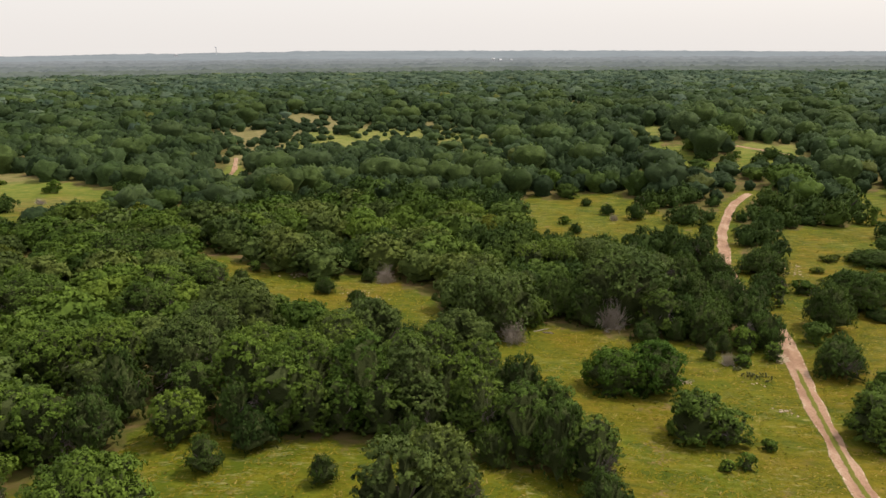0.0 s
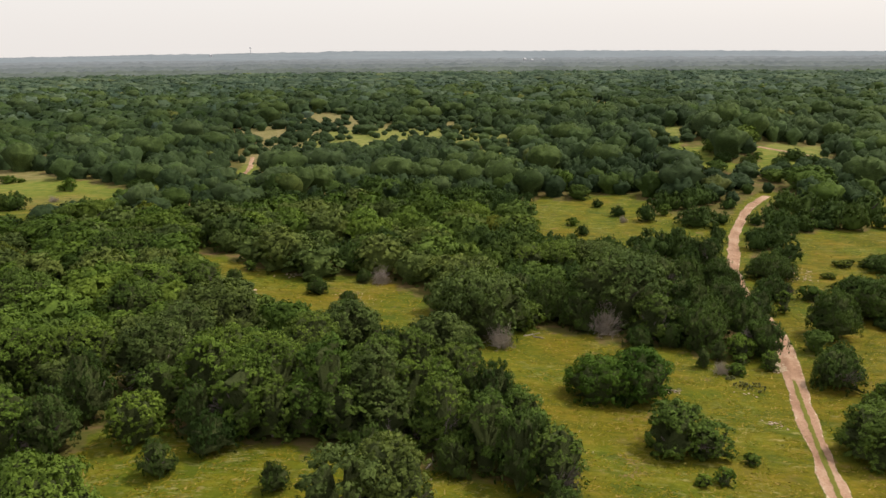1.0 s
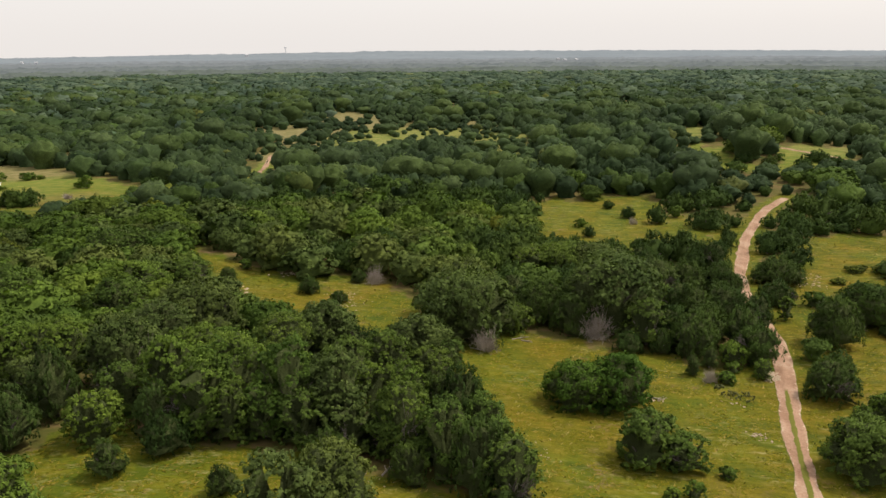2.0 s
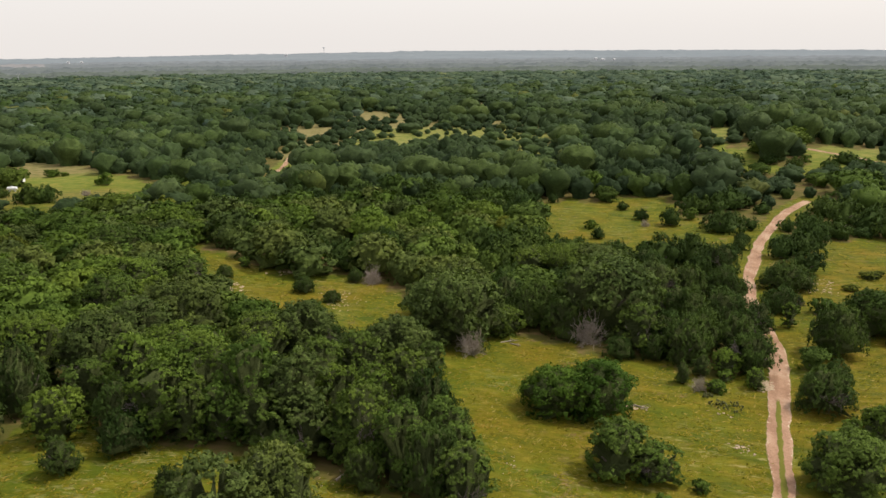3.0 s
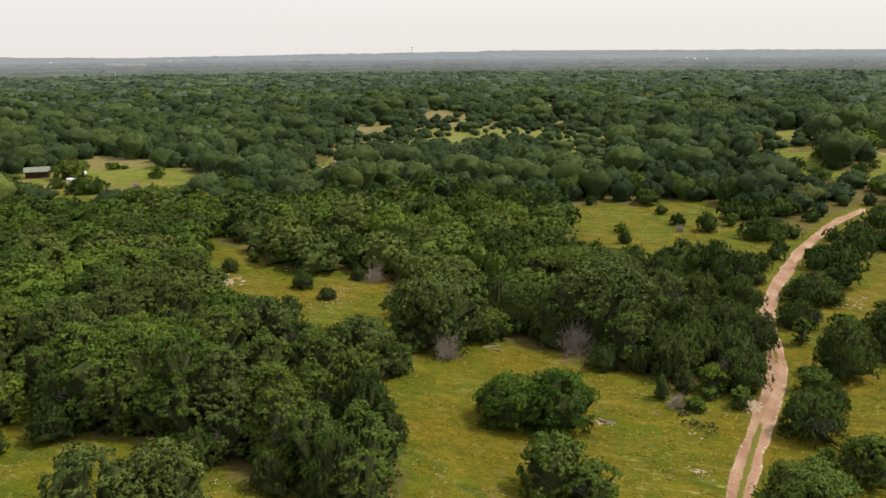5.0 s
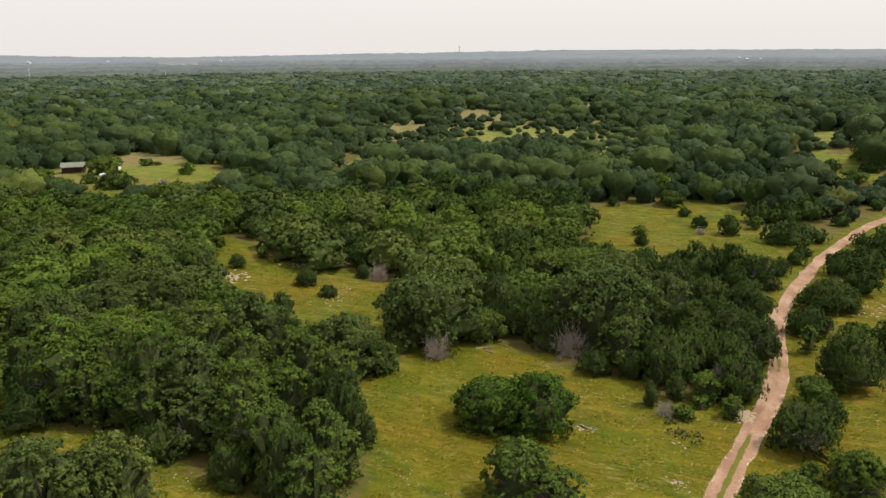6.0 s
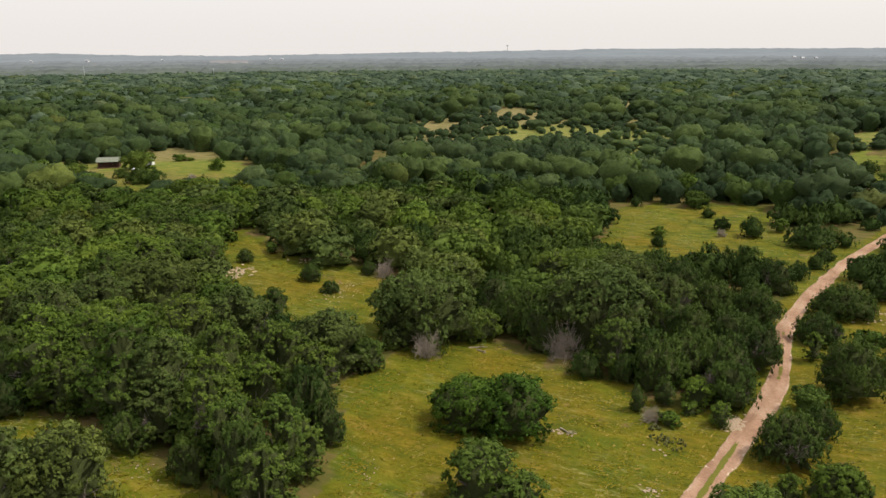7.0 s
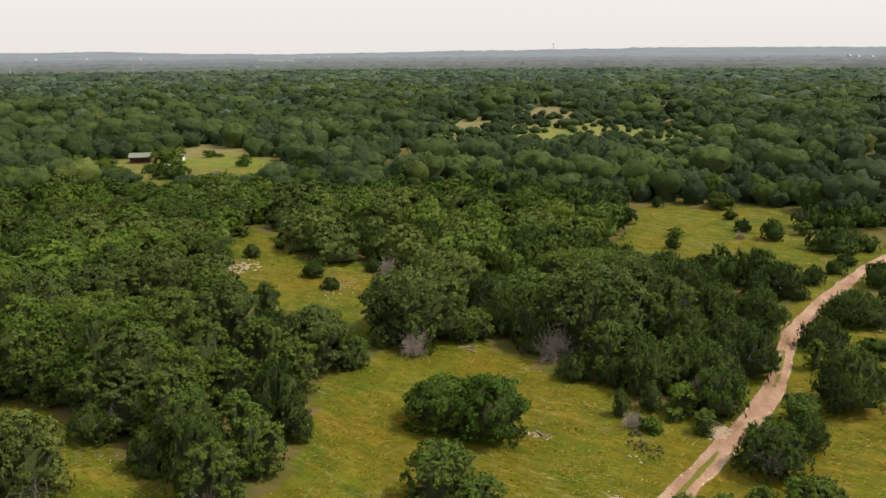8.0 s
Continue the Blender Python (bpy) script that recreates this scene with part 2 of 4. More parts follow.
def road_material():
    m, n, l, b = shader("pale_caliche_track", 0.95, 0.1)
    mid = noise_at(n, l, 0.35, 5.0, (1, 0.5, 1), 0.6)
    fine = noise_at(n, l, 4.0, 5.0, (1, 1, 1), 0.7)
    dirt = ramp(n, l, mid, [(0.36, (0.25, 0.145, 0.09)), (0.5, (0.33, 0.205, 0.132)), (0.64, (0.40, 0.272, 0.185))])
    dirt = blend(n, l, 1.0, dirt, ramp(n, l, fine, [(0.34, (0.84, 0.8, 0.78)), (0.52, (1, 1, 1)), (0.68, (1.14, 1.15, 1.18))]), "MULTIPLY")
    chalk = n.new("ShaderNodeAttribute")
    chalk.attribute_name = "chalky"
    crumbs = math_node(n, l, "ADD", chalk.outputs["Fac"], math_node(n, l, "MULTIPLY", math_node(n, l, "SUBTRACT", noise_at(n, l, 1.6, 5.0, (1, 1, 1), 0.75), 0.5), 2.0))
    dirt = blend(n, l, ramp(n, l, crumbs, [(0.5, (0, 0, 0)), (0.66, (1, 1, 1))]), dirt, (0.52, 0.41, 0.29))
    at = n.new("ShaderNodeAttribute")
    at.attribute_name = "grassy"
    fac = math_node(n, l, "ADD", at.outputs["Fac"], math_node(n, l, "MULTIPLY", math_node(n, l, "SUBTRACT", noise_at(n, l, 0.8, 6.0, (1, 0.6, 1), 0.7), 0.5), 1.3))
    col = blend(n, l, ramp(n, l, fac, [(0.48, (0, 0, 0)), (0.58, (1, 1, 1))]), dirt, blend(n, l, fine, (0.09, 0.1, 0.012), (0.16, 0.145, 0.03)))
    l.new(col, b.inputs["Base Color"])
    bp = n.new("ShaderNodeBump")
    bp.inputs["Strength"].default_value, bp.inputs["Distance"].default_value = 0.5, 0.12
    l.new(fine, bp.inputs["Height"])
    l.new(bp.outputs[0], b.inputs["Normal"])
    return m


ROAD = road_material()


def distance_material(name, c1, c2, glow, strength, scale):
    """The far country behind the woods, its haze put into the base colour and emission."""
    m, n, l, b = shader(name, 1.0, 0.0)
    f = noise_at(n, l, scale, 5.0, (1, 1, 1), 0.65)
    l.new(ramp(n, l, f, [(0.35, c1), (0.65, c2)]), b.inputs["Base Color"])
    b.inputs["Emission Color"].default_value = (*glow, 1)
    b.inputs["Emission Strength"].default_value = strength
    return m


# ---------------------------------------------------------------- plan
def terrain(x, y):
    z = 4.6 * np.exp(-((x + 22) / 34) ** 2 - ((y - 56) / 36) ** 2) + 2.8 * np.exp(-((x + 45) / 30) ** 2 - ((y - 120) / 30) ** 2)
    z = z + 1.5 * np.exp(-((x - 5) / 22) ** 2 - ((y - 45) / 25) ** 2) + 2.5 * np.exp(-((x + 95) / 30) ** 2 - ((y - 150) / 30) ** 2)
    z = z + 7.8 * np.exp(-((x - 80) / 42) ** 2 - ((y - 282) / 66) ** 2) - 5.0 * np.exp(-((x + 185) / 60) ** 2 - ((y - 330) / 100) ** 2)
    return z + 3.6 / (1 + np.exp(-(np.hypot(x - 20, y) - 300) / 45))          # the land rises a little behind the clearings


CLEARINGS = {
    "front": [(35, 86), (30, 90), (24, 92), (20, 93), (12, 97), (5, 88), (4, 76), (8, 69), (13, 60), (11.5, 56), (6, 54), (0, 55.5), (-3, 57), (-9, 57), (-18.5, 57.8),
              (-24, 63), (-26, 59), (-28, 54), (-36, 44), (-75, 28), (-75, -60), (110, -60), (95, 45), (62, 60), (48, 66), (47, 90), (41, 89)],
    "middle": [(-45, 128), (-32, 119), (-22, 115), (-14, 117), (-8, 114), (-5, 111), (-1, 104), (0, 96), (4, 86), (-2, 84), (-8, 88), (-17, 93), (-25, 99), (-37, 113)],
    "upper": [(14, 143), (17, 158), (14.5, 172), (15, 186), (22, 189), (28, 186), (36, 192), (41.5, 191), (45, 182), (44, 175), (47, 167), (53, 161), (58, 158), (57, 140), (53, 142), (48, 132), (44, 140),
              (30, 134), (15, 137)],
    "homestead": [(-160, 183), (-156, 194), (-147, 199), (-153, 231), (-161, 249), (-138, 235), (-118, 219), (-106, 212), (-89, 201), (-84, 192), (-81, 166), (-87, 160), (-90, 144), (-97, 147), (-104, 160), (-128, 174)],
    "crossing": [(62, 222), (66, 243), (71, 253), (76, 232), (81, 222), (88, 224), (92, 246), (103, 256), (121, 258), (109, 234), (100, 226), (91, 214), (84, 212), (77, 215), (69, 217)],
    "east": [(47, 60), (47, 100), (50, 125), (60, 140), (70, 153), (91, 156), (78, 130), (76, 105), (100, 85), (95, 45)],
    "east_far": [(102, 186), (116, 193), (90, 143), (78, 146)],
    "spur": [(-60.5, 205), (-64.5, 238), (-68.5, 256), (-71, 256), (-67, 238), (-64.5, 205)],
}
SPARSE = [(-112, 312), (-92, 370), (-88, 408), (-66, 428), (-46, 385), (-25, 345), (-5, 385), (17, 325), (22, 250), (2, 255), (-8, 296), (-38, 288), (-62, 268), (-78, 262), (-80, 306)]
GLADES = [(-24, 468, 5.5, 40), (82, 478, 6.0, 45), (71, 322, 5.0, 30), (73, 266, 5.0, 16), (-147, 265, 2.6, 26), (-79, 196, 3.2, 12), (-59, 164, 2.4, 14), (-72, 398, 9.0, 30), (-40, 304, 8.0, 22), (-83, 324, 9.0, 17),
          (-54, 364, 5.0, 20), (-29, 312, 5.0, 20), (-11, 314, 3.5, 18), (14, 306, 3.0, 18)]


def inside(poly, x, y):
    hit, j = np.zeros(np.shape(x), bool), len(poly) - 1
    for i in range(len(poly)):
        (xi, yi), (xj, yj) = poly[i], poly[j]
        if yi != yj:
            hit ^= ((yi > y) != (yj > y)) & (x < (xj - xi) * (y - yi) / (yj - yi) + xi)
        j = i
    return hit


TRACK = [(33.6, 50.0), (34.8, 58.0), (36.2, 64.0), (38.1, 72.0), (40.4, 81.0), (43.2, 91.0), (44.6, 97.0), (44.9, 104.0), (45.3, 113.0), (47.3, 121.0), (48.4, 126.5), (51.2, 135.0), (54.7, 146.0),
         (59.3, 157.5), (63.0, 166.0), (67.7, 176.0), (74.6, 185.5), (76.5, 188.0)]
TRACK_FAR = [(85.5, 249.5), (93.5, 245.5), (98.0, 242.6), (103.2, 240.2), (108.2, 235.9), (112.0, 229.0)]
TRACK_SPUR = [(-62.5, 216.0), (-64.0, 226.0), (-65.0, 236.0), (-69.0, 252.0), (-71.5, 262.0)]


def smooth_line(points, step):
    p = np.array(points, float)
    s = np.r_[0, np.cumsum(np.hypot(*np.diff(p, axis=0).T))]
    u = np.arange(0, s[-1], step)
    line = np.c_[np.interp(u, s, p[:, 0]), np.interp(u, s, p[:, 1])]
    k = max(3, int(9 / step)) | 1
    pad = np.r_[np.repeat(line[:1], k // 2, 0), line, np.repeat(line[-1:], k // 2, 0)]
    return np.c_[np.convolve(pad[:, 0], np.ones(k) / k, "valid"), np.convolve(pad[:, 1], np.ones(k) / k, "valid")]


def near_track(x, y, width):
    x, y = np.asarray(x, float), np.asarray(y, float)
    d = np.full(np.shape(x), 1e9)
    for pts in (TRACK, TRACK_FAR, TRACK_SPUR):
        for px, py in smooth_line(pts, 2.0):
            d = np.minimum(d, np.hypot(x - px, y - py))
    return d < width


def in_glade(x, y):
    o = np.zeros(np.shape(x), bool)
    for gx, gy, gw, gl in GLADES:
        away = math.hypot(gx - 20, gy)
        ux, uy = (gx - 20) / away, gy / away
        u, v = (x - gx) * ux + (y - gy) * uy, -(x - gx) * uy + (y - gy) * ux
        ragged = 1 + 0.45 * np.sin(x * 0.31 + gx) * np.sin(y * 0.23 + gy)
        o |= (u / gl) ** 2 + (v / gw) ** 2 < ragged
    return o


def open_ground(x, y):
    x, y = np.asarray(x, float), np.asarray(y, float)
    o = near_track(x, y, 2.6) | in_glade(x, y)
    for poly in CLEARINGS.values():
        o |= inside(poly, x, y)
    return o


# ---------------------------------------------------------------- mesh helpers
def mesh_from(name, verts, faces, material, smooth=False, normals=None):
    """One mesh from arrays of corners and of equal-sided faces. normals: how light falls on each corner of soft foliage."""
    verts, faces = np.asarray(verts, np.float32), np.asarray(faces, np.int32)
    me = bpy.data.meshes.new(name)
    me.vertices.add(len(verts))
    me.vertices.foreach_set("co", verts.ravel())
    k = faces.shape[1]
    me.loops.add(faces.size)
    me.loops.foreach_set("vertex_index", faces.ravel())
    me.polygons.add(len(faces))
    me.polygons.foreach_set("loop_start", np.arange(0, faces.size, k, dtype=np.int32))
    me.polygons.foreach_set("use_smooth", np.full(len(faces), smooth))
    me.materials.append(material)
    me.update(calc_edges=True)
    me.validate()
    if normals is not None:
        me.normals_split_custom_set_from_vertices(np.asarray(normals, np.float32))
    return me


def joined(pieces):
    """Corner and face arrays of several pieces put together."""
    vs, fs, n = [], [], 0
    for v, f in pieces:
        vs.append(v)
        fs.append(np.asarray(f) + n)
        n += len(v)
    return np.concatenate(vs), np.concatenate(fs)


def part(name, me, parent, label=""):
    ob = new(name, me)
    ob.parent = parent
    return tagged(ob, label)


def part_bm(name, bm, material, parent, label=""):
    me = bpy.data.meshes.new(name)
    bm.to_mesh(me)
    bm.free()
    me.materials.append(material)
    return part(name, me, parent, label)


def ico(sub):
    bm = bmesh.new()
    bmesh.ops.create_icosphere(bm, subdivisions=sub, radius=1)
    v = np.array([p.co for p in bm.verts])
    f = np.array([[p.index for p in q.verts] for q in bm.faces])
    bm.free()
    return v, f


ICO1, ICO2 = ico(1), ico(2)


def tufts(rng, centre, out, size, up=0.25, slim=1.0, rise=0.0):
    """Small pointed leaf sprays that cover the crown, no two alike. slim, rise: narrow sprays that point upwards."""
    n = len(centre)
    nz = out + [0, 0, up] + rng.normal(0, 0.42, (n, 3))
    nz /= np.linalg.norm(nz, axis=1)[:, None] + 1e-9
    ref = rng.normal(0, 1, (n, 3)) + [0, 0, rise]
    t = ref - (ref * nz).sum(1)[:, None] * nz
    t /= np.linalg.norm(t, axis=1)[:, None] + 1e-9
    b = np.cross(nz, t)
    s = size * rng.uniform(0.6, 1.4, (n, 1)) * (2 - slim)
    w = s * rng.uniform(0.5, 0.95, (n, 1)) * slim ** 2
    v = np.stack([centre - t * s * 0.8 + b * w, centre - t * s * 0.8 - b * w * 0.8, centre + t * s * 1.2 + nz * s * 0.35], 1).reshape(-1, 3)
    return v, np.arange(n * 3).reshape(-1, 3)


def skin(c, r, rings, seg, origin, least):
    """One billowing surface over clumps of the given centres and radii, seen out from origin."""
    th = np.radians(np.linspace(0, 100, rings + 1))
    d = []
    for i, t in enumerate(th):
        for k in range(seg if i else 1):
            a = 2 * math.pi * (k + 0.5 * (i % 2)) / seg
            d.append((math.sin(t) * math.cos(a), math.sin(t) * math.sin(a), math.cos(t)))
    d = np.array(d)
    reach = np.full(len(d), least)
    for ci, ri in zip(c, r):
        m = ci - origin
        b = d @ m
        disc = b * b - (m @ m - ri * ri)
        reach = np.where(disc > 0, np.maximum(reach, b + np.sqrt(np.maximum(disc, 0))), reach)
    p = origin + d * reach[:, None]
    f = [(0, 1 + k, 1 + (k + 1) % seg) for k in range(seg)]
    for i in range(1, rings):
        for k in range(seg):
            a0, a1 = 1 + (i - 1) * seg + k, 1 + (i - 1) * seg + (k + 1) % seg
            b0, b1 = a0 + seg, a1 + seg
            f += [(a0, b0, a1), (a1, b0, b1)] if i % 2 else [(a0, b0, b1), (a0, b1, a1)]
    return p, np.array(f), d


def unit(v):
    return v / (np.linalg.norm(v, axis=1)[:, None] + 1e-9)


def corner_normals(v, f):
    """Smooth normals of a surface at its corners."""
    n = np.zeros_like(v)
    fn = np.cross(v[f[:, 1]] - v[f[:, 0]], v[f[:, 2]] - v[f[:, 0]])
    for k in range(3):
        np.add.at(n, f[:, k], fn)
    return unit(n)


def oak_clumps(rng, n):
    """Billows of a broad, low crown: centres, radii."""
    c, r = [], []
    for i in range(n):
        q = math.sqrt((i + 0.5) / n)
        ang = i * 2.39996 + rng.uniform(-0.4, 0.4)
        rho = q * 0.82 * rng.uniform(0.84, 1.08)
        z = 0.2 + 0.6 * math.sqrt(max(0.0, 1 - (rho / 0.95) ** 2)) * rng.uniform(0.84, 1.1)
        c.append((rho * math.cos(ang), rho * math.sin(ang), z))
        r.append(rng.uniform(0.11, 0.23) * (1.0 if n > 30 else 1.2 if n > 14 else 1.4))
    return np.array(c), np.array(r)


def juniper_clumps(rng, n):
    """Dense and leafy to the ground, with several blunt leaders that stand up out of it."""
    c, r = [], []
    for i in range(n):
        q = math.sqrt((i + 0.5) / n)
        ang = i * 2.39996 + rng.uniform(-0.5, 0.5)
        rho = q * 0.78 * rng.uniform(0.82, 1.1)
        z = 0.2 + 0.58 * max(0.0, 1 - (rho / 0.92) ** 1.6) * rng.uniform(0.7, 1.12)
        c.append((rho * math.cos(ang), rho * math.sin(ang), z))
        r.append(rng.uniform(0.12, 0.2) * (1.0 if n > 30 else 1.15 if n > 14 else 1.3))
    return np.array(c), np.array(r)


def crown(seed, kind, clumps, sprays, size, core, tall):
    """Corners, faces and normals of a crown of radius 1 and height 1 with leafy billows and gaps between them.
    tall: the height over the radius at which it will stand, so that its billows come out round."""
    rng = np.random.default_rng(seed)
    upright = kind == "juniper"
    c, r = juniper_clumps(rng, clumps) if upright else oak_clumps(rng, clumps)
    low = int(clumps * (0.25 + 0.3 * tall))                      # a ragged skirt towards the ground
    ang = np.arange(low) * 2.39996 + rng.uniform(-0.3, 0.3, low)
    rho = rng.uniform(0.5, 0.86, low)
    c = np.r_[c, np.c_[rho * np.cos(ang), rho * np.sin(ang), rng.uniform(0.07, 0.42, low)]]
    r = np.r_[r, rng.uniform(0.11, 0.21, low)]
    c = c * [1, 1, tall]
    squash = 1.55 if upright else 0.85
    origin = np.array([0, 0, 0.15 * tall])
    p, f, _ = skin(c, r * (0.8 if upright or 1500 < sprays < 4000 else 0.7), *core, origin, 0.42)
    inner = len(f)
    each = 10                                                    # leaves on a twig, twigs on a billow
    twigs = sprays // each
    on = rng.choice(len(c), twigs, p=r ** 2 / (r ** 2).sum())
    out = unit(c[on] - [0, 0, 0.2 * tall])
    d = unit(unit(rng.normal(0, 1, (twigs, 3))) + out * 0.6 + [0, 0, 0.35])
    reach = rng.uniform(0.74, 1.12, twigs) + 0.3 * rng.uniform(0, 1, twigs) ** 6
    tip = c[on] + d * (r[on] * reach)[:, None] * [1, 1, squash]
    side = unit(rng.normal(0, 1, (twigs, each, 3)).reshape(-1, 3)) + np.repeat(0.5 * d + [0, 0, 0.3], each, 0)
    width = np.repeat(r[on] * (rng.uniform(0.14, 0.28, twigs) if upright else rng.uniform(0.16, 0.36, twigs)), each)[:, None]
    pos = np.repeat(tip, each, 0) + side * width * ([0.75, 0.75, 1.5] if upright else [1.1, 1.1, 0.7])
    facing = unit(side + 0.8 * np.repeat(d, each, 0))
    lv, lf = tufts(rng, pos, facing, size, 0.25, 0.7, 2.4) if upright else tufts(rng, pos, facing, size)
    soft = unit(unit(side) * 0.55 + np.repeat(d * 0.5 + out * 0.25, each, 0) + rng.normal(0, 0.24, pos.shape))
    v, f = joined([(p, f), (lv, lf)])
    n = np.r_[unit(p - origin), np.repeat(soft, 3, 0)]
    v[:, 2] = np.maximum(v[:, 2] / np.percentile(v[:, 2], 99.5), 0.02)
    return v, f, unit(n * [1, 1, tall]), inner


def dome(seed, kind, rings, seg, clumps, sprays, size, lift):
    """A far crown: one billowing skin over its clumps, with sprays along it."""
    rng = np.random.default_rng(seed)
    c, r = juniper_clumps(rng, clumps) if kind == "juniper" else oak_clumps(rng, clumps)
    p, f, d = skin(c, r * 1.04, rings, seg, np.array([0, 0, 0.12]), 0.5)
    p = p + d * rng.normal(0, 0.035, (len(p), 1))
    p[-seg:, 2] = 0.0
    n = unit(corner_normals(p, f) + 0.5 * d + [0, 0, lift])
    if not sprays:
        return p, f, n
    k = rng.choice(len(p) - seg, sprays)
    lv, lf = tufts(rng, p[k] + rng.normal(0, 0.06, (sprays, 3)) + 0.03 * d[k], d[k] + [0, 0, 0.2], size)
    v, f = joined([(p, f), (lv, lf)])
    return v, f, np.r_[n, np.repeat(unit(n[k] + rng.normal(0, 0.3, (sprays, 3))), 3, 0)]


def limb(p0, p1, r0, r1, sides=6):
    p0, p1 = Vector(p0), Vector(p1)
    q = (p1 - p0).to_track_quat("Z", "Y").to_matrix()
    v, f = [], []
    for p, r in ((p0, r0), (p1, r1)):
        for i in range(sides):
            a = 2 * math.pi * i / sides
            v.append(p + q @ Vector((r * math.cos(a), r * math.sin(a), 0)))
    for i in range(sides):
        j = (i + 1) % sides
        f += [(i, j, sides + j), (i, sides + j, sides + i)]
    return np.array(v), np.array(f)


def trunk_mesh(seed, kind):
    rng = np.random.default_rng(seed)
    pieces = [limb((0, 0, -0.06), (0.02, 0.01, 0.2), 0.085, 0.06), limb((0.02, 0.01, 0.2), (-0.02, 0.03, 0.5), 0.06, 0.035)]
    for i in range(5):
        a = i * 1.2566 + rng.uniform(-0.3, 0.3)
        k = rng.uniform(0.4, 0.62)
        z = rng.uniform(0.12, 0.3)
        knee = (k * 0.5 * math.cos(a), k * 0.5 * math.sin(a), z + 0.1)
        pieces.append(limb((0, 0, z), knee, 0.045, 0.032, 5))
        pieces.append(limb(knee, (k * math.cos(a + 0.3), k * math.sin(a + 0.3), z + rng.uniform(0.2, 0.34)), 0.032, 0.012, 5))
    return mesh_from("trunk", *joined(pieces), BARK)


def brush_mesh(seed):
    """A dead shrub: bare grey branches that fork twice into a loose dome of twigs."""
    rng = np.random.default_rng(seed)
    pieces = []
    for i in range(34):
        a, tilt = rng.uniform(0, 6.283), rng.uniform(0.1, 1.25)
        d = np.array([math.sin(tilt) * math.cos(a), math.sin(tilt) * math.sin(a), math.cos(tilt)])
        p0 = np.array([0.2 * math.cos(a), 0.2 * math.sin(a), -0.03]) * rng.uniform(0.2, 1)
        p1 = p0 + d * rng.uniform(0.3, 0.5) + rng.normal(0, 0.05, 3)
        pieces.append(limb(p0, p1, 0.014, 0.009, 4))
        for j in range(7):
            q0 = p0 + (p1 - p0) * rng.uniform(0.4, 1)
            q = q0 + d * rng.uniform(0.12, 0.3) + rng.normal(0, 0.14, 3)
            q[2] = max(q[2], 0.03)
            pieces.append(limb(q0, q, 0.008, 0.005, 3))
            for k in range(4):
                e = q + d * 0.08 + rng.normal(0, 0.1, 3)
                e[2] = max(e[2], 0.02)
                pieces.append(limb(q, e, 0.006, 0.003, 3))
    return mesh_from("twig_crown", *joined(pieces), DEAD)


# ---------------------------------------------------------------- ground and far country
def build_ground():
    """One sheet to the horizon: finest where the camera passes."""
    rad = np.r_[0.0, 0.6, 3 * 1.038 ** np.arange(0, 200)]
    rad = np.r_[rad[rad < 4850], 4900]
    seg = 420
    ang = np.linspace(0, 2 * np.pi, seg, endpoint=False)
    rr, aa = np.meshgrid(rad, ang, indexing="ij")
    x, y = (20 + rr * np.sin(aa)).ravel(), (rr * np.cos(aa)).ravel()
    z = terrain(x, y)
    i, j = np.meshgrid(np.arange(len(rad) - 1), np.arange(seg), indexing="ij")
    i, j = i.ravel(), j.ravel()
    j2 = (j + 1) % seg
    f = np.c_[i * seg + j, i * seg + j2, (i + 1) * seg + j2, (i + 1) * seg + j]
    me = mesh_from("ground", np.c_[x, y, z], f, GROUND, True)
    at = me.attributes.new("open_grass", "FLOAT", "POINT")
    o = np.zeros(len(x))
    near = np.hypot(x - 20, y) < 620
    o[near] = open_ground(x[near], y[near]) * 1.0
    thin = near & inside(SPARSE, x, y)
    o[thin] = np.maximum(o[thin], 0.8)
    at.data.foreach_set("value", o.astype(np.float32))
    rich = np.zeros(len(x))
    close = np.hypot(x - 20, y) < 260
    for k in range(8):                       # greener along the wood's edge, where it is damp
        rich[close] += ~open_ground(x[close] + 6.5 * math.cos(k * 0.785), y[close] + 6.5 * math.sin(k * 0.785)) / 6.0
    rich[(x < 12) & (y < 68)] += 0.6
    rich[(x < -60) & (y > 187) & close] += 1.0
    rich[(x > 10) & (x < 60) & (y > 130) & (y < 200)] += 0.5
    rich[(np.hypot(x - 20, y) < 345) & (np.hypot(x - 20, y) > 200) & (x > -60)] += 0.7
    at = me.attributes.new("lush_grass", "FLOAT", "POINT")
    at.data.foreach_set("value", np.clip(rich, 0, 1).astype(np.float32))
    # distance haze put into the grass colour beyond 190 m
    at = me.attributes.new("haze_pale_grass", "FLOAT", "POINT")
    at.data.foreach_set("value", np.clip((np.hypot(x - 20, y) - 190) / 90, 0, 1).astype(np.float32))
    return tagged(new("ground", me), "gently rolling ground with yellow-green meadow grass and leaf litter", "ground", kind="structure")


build_ground()


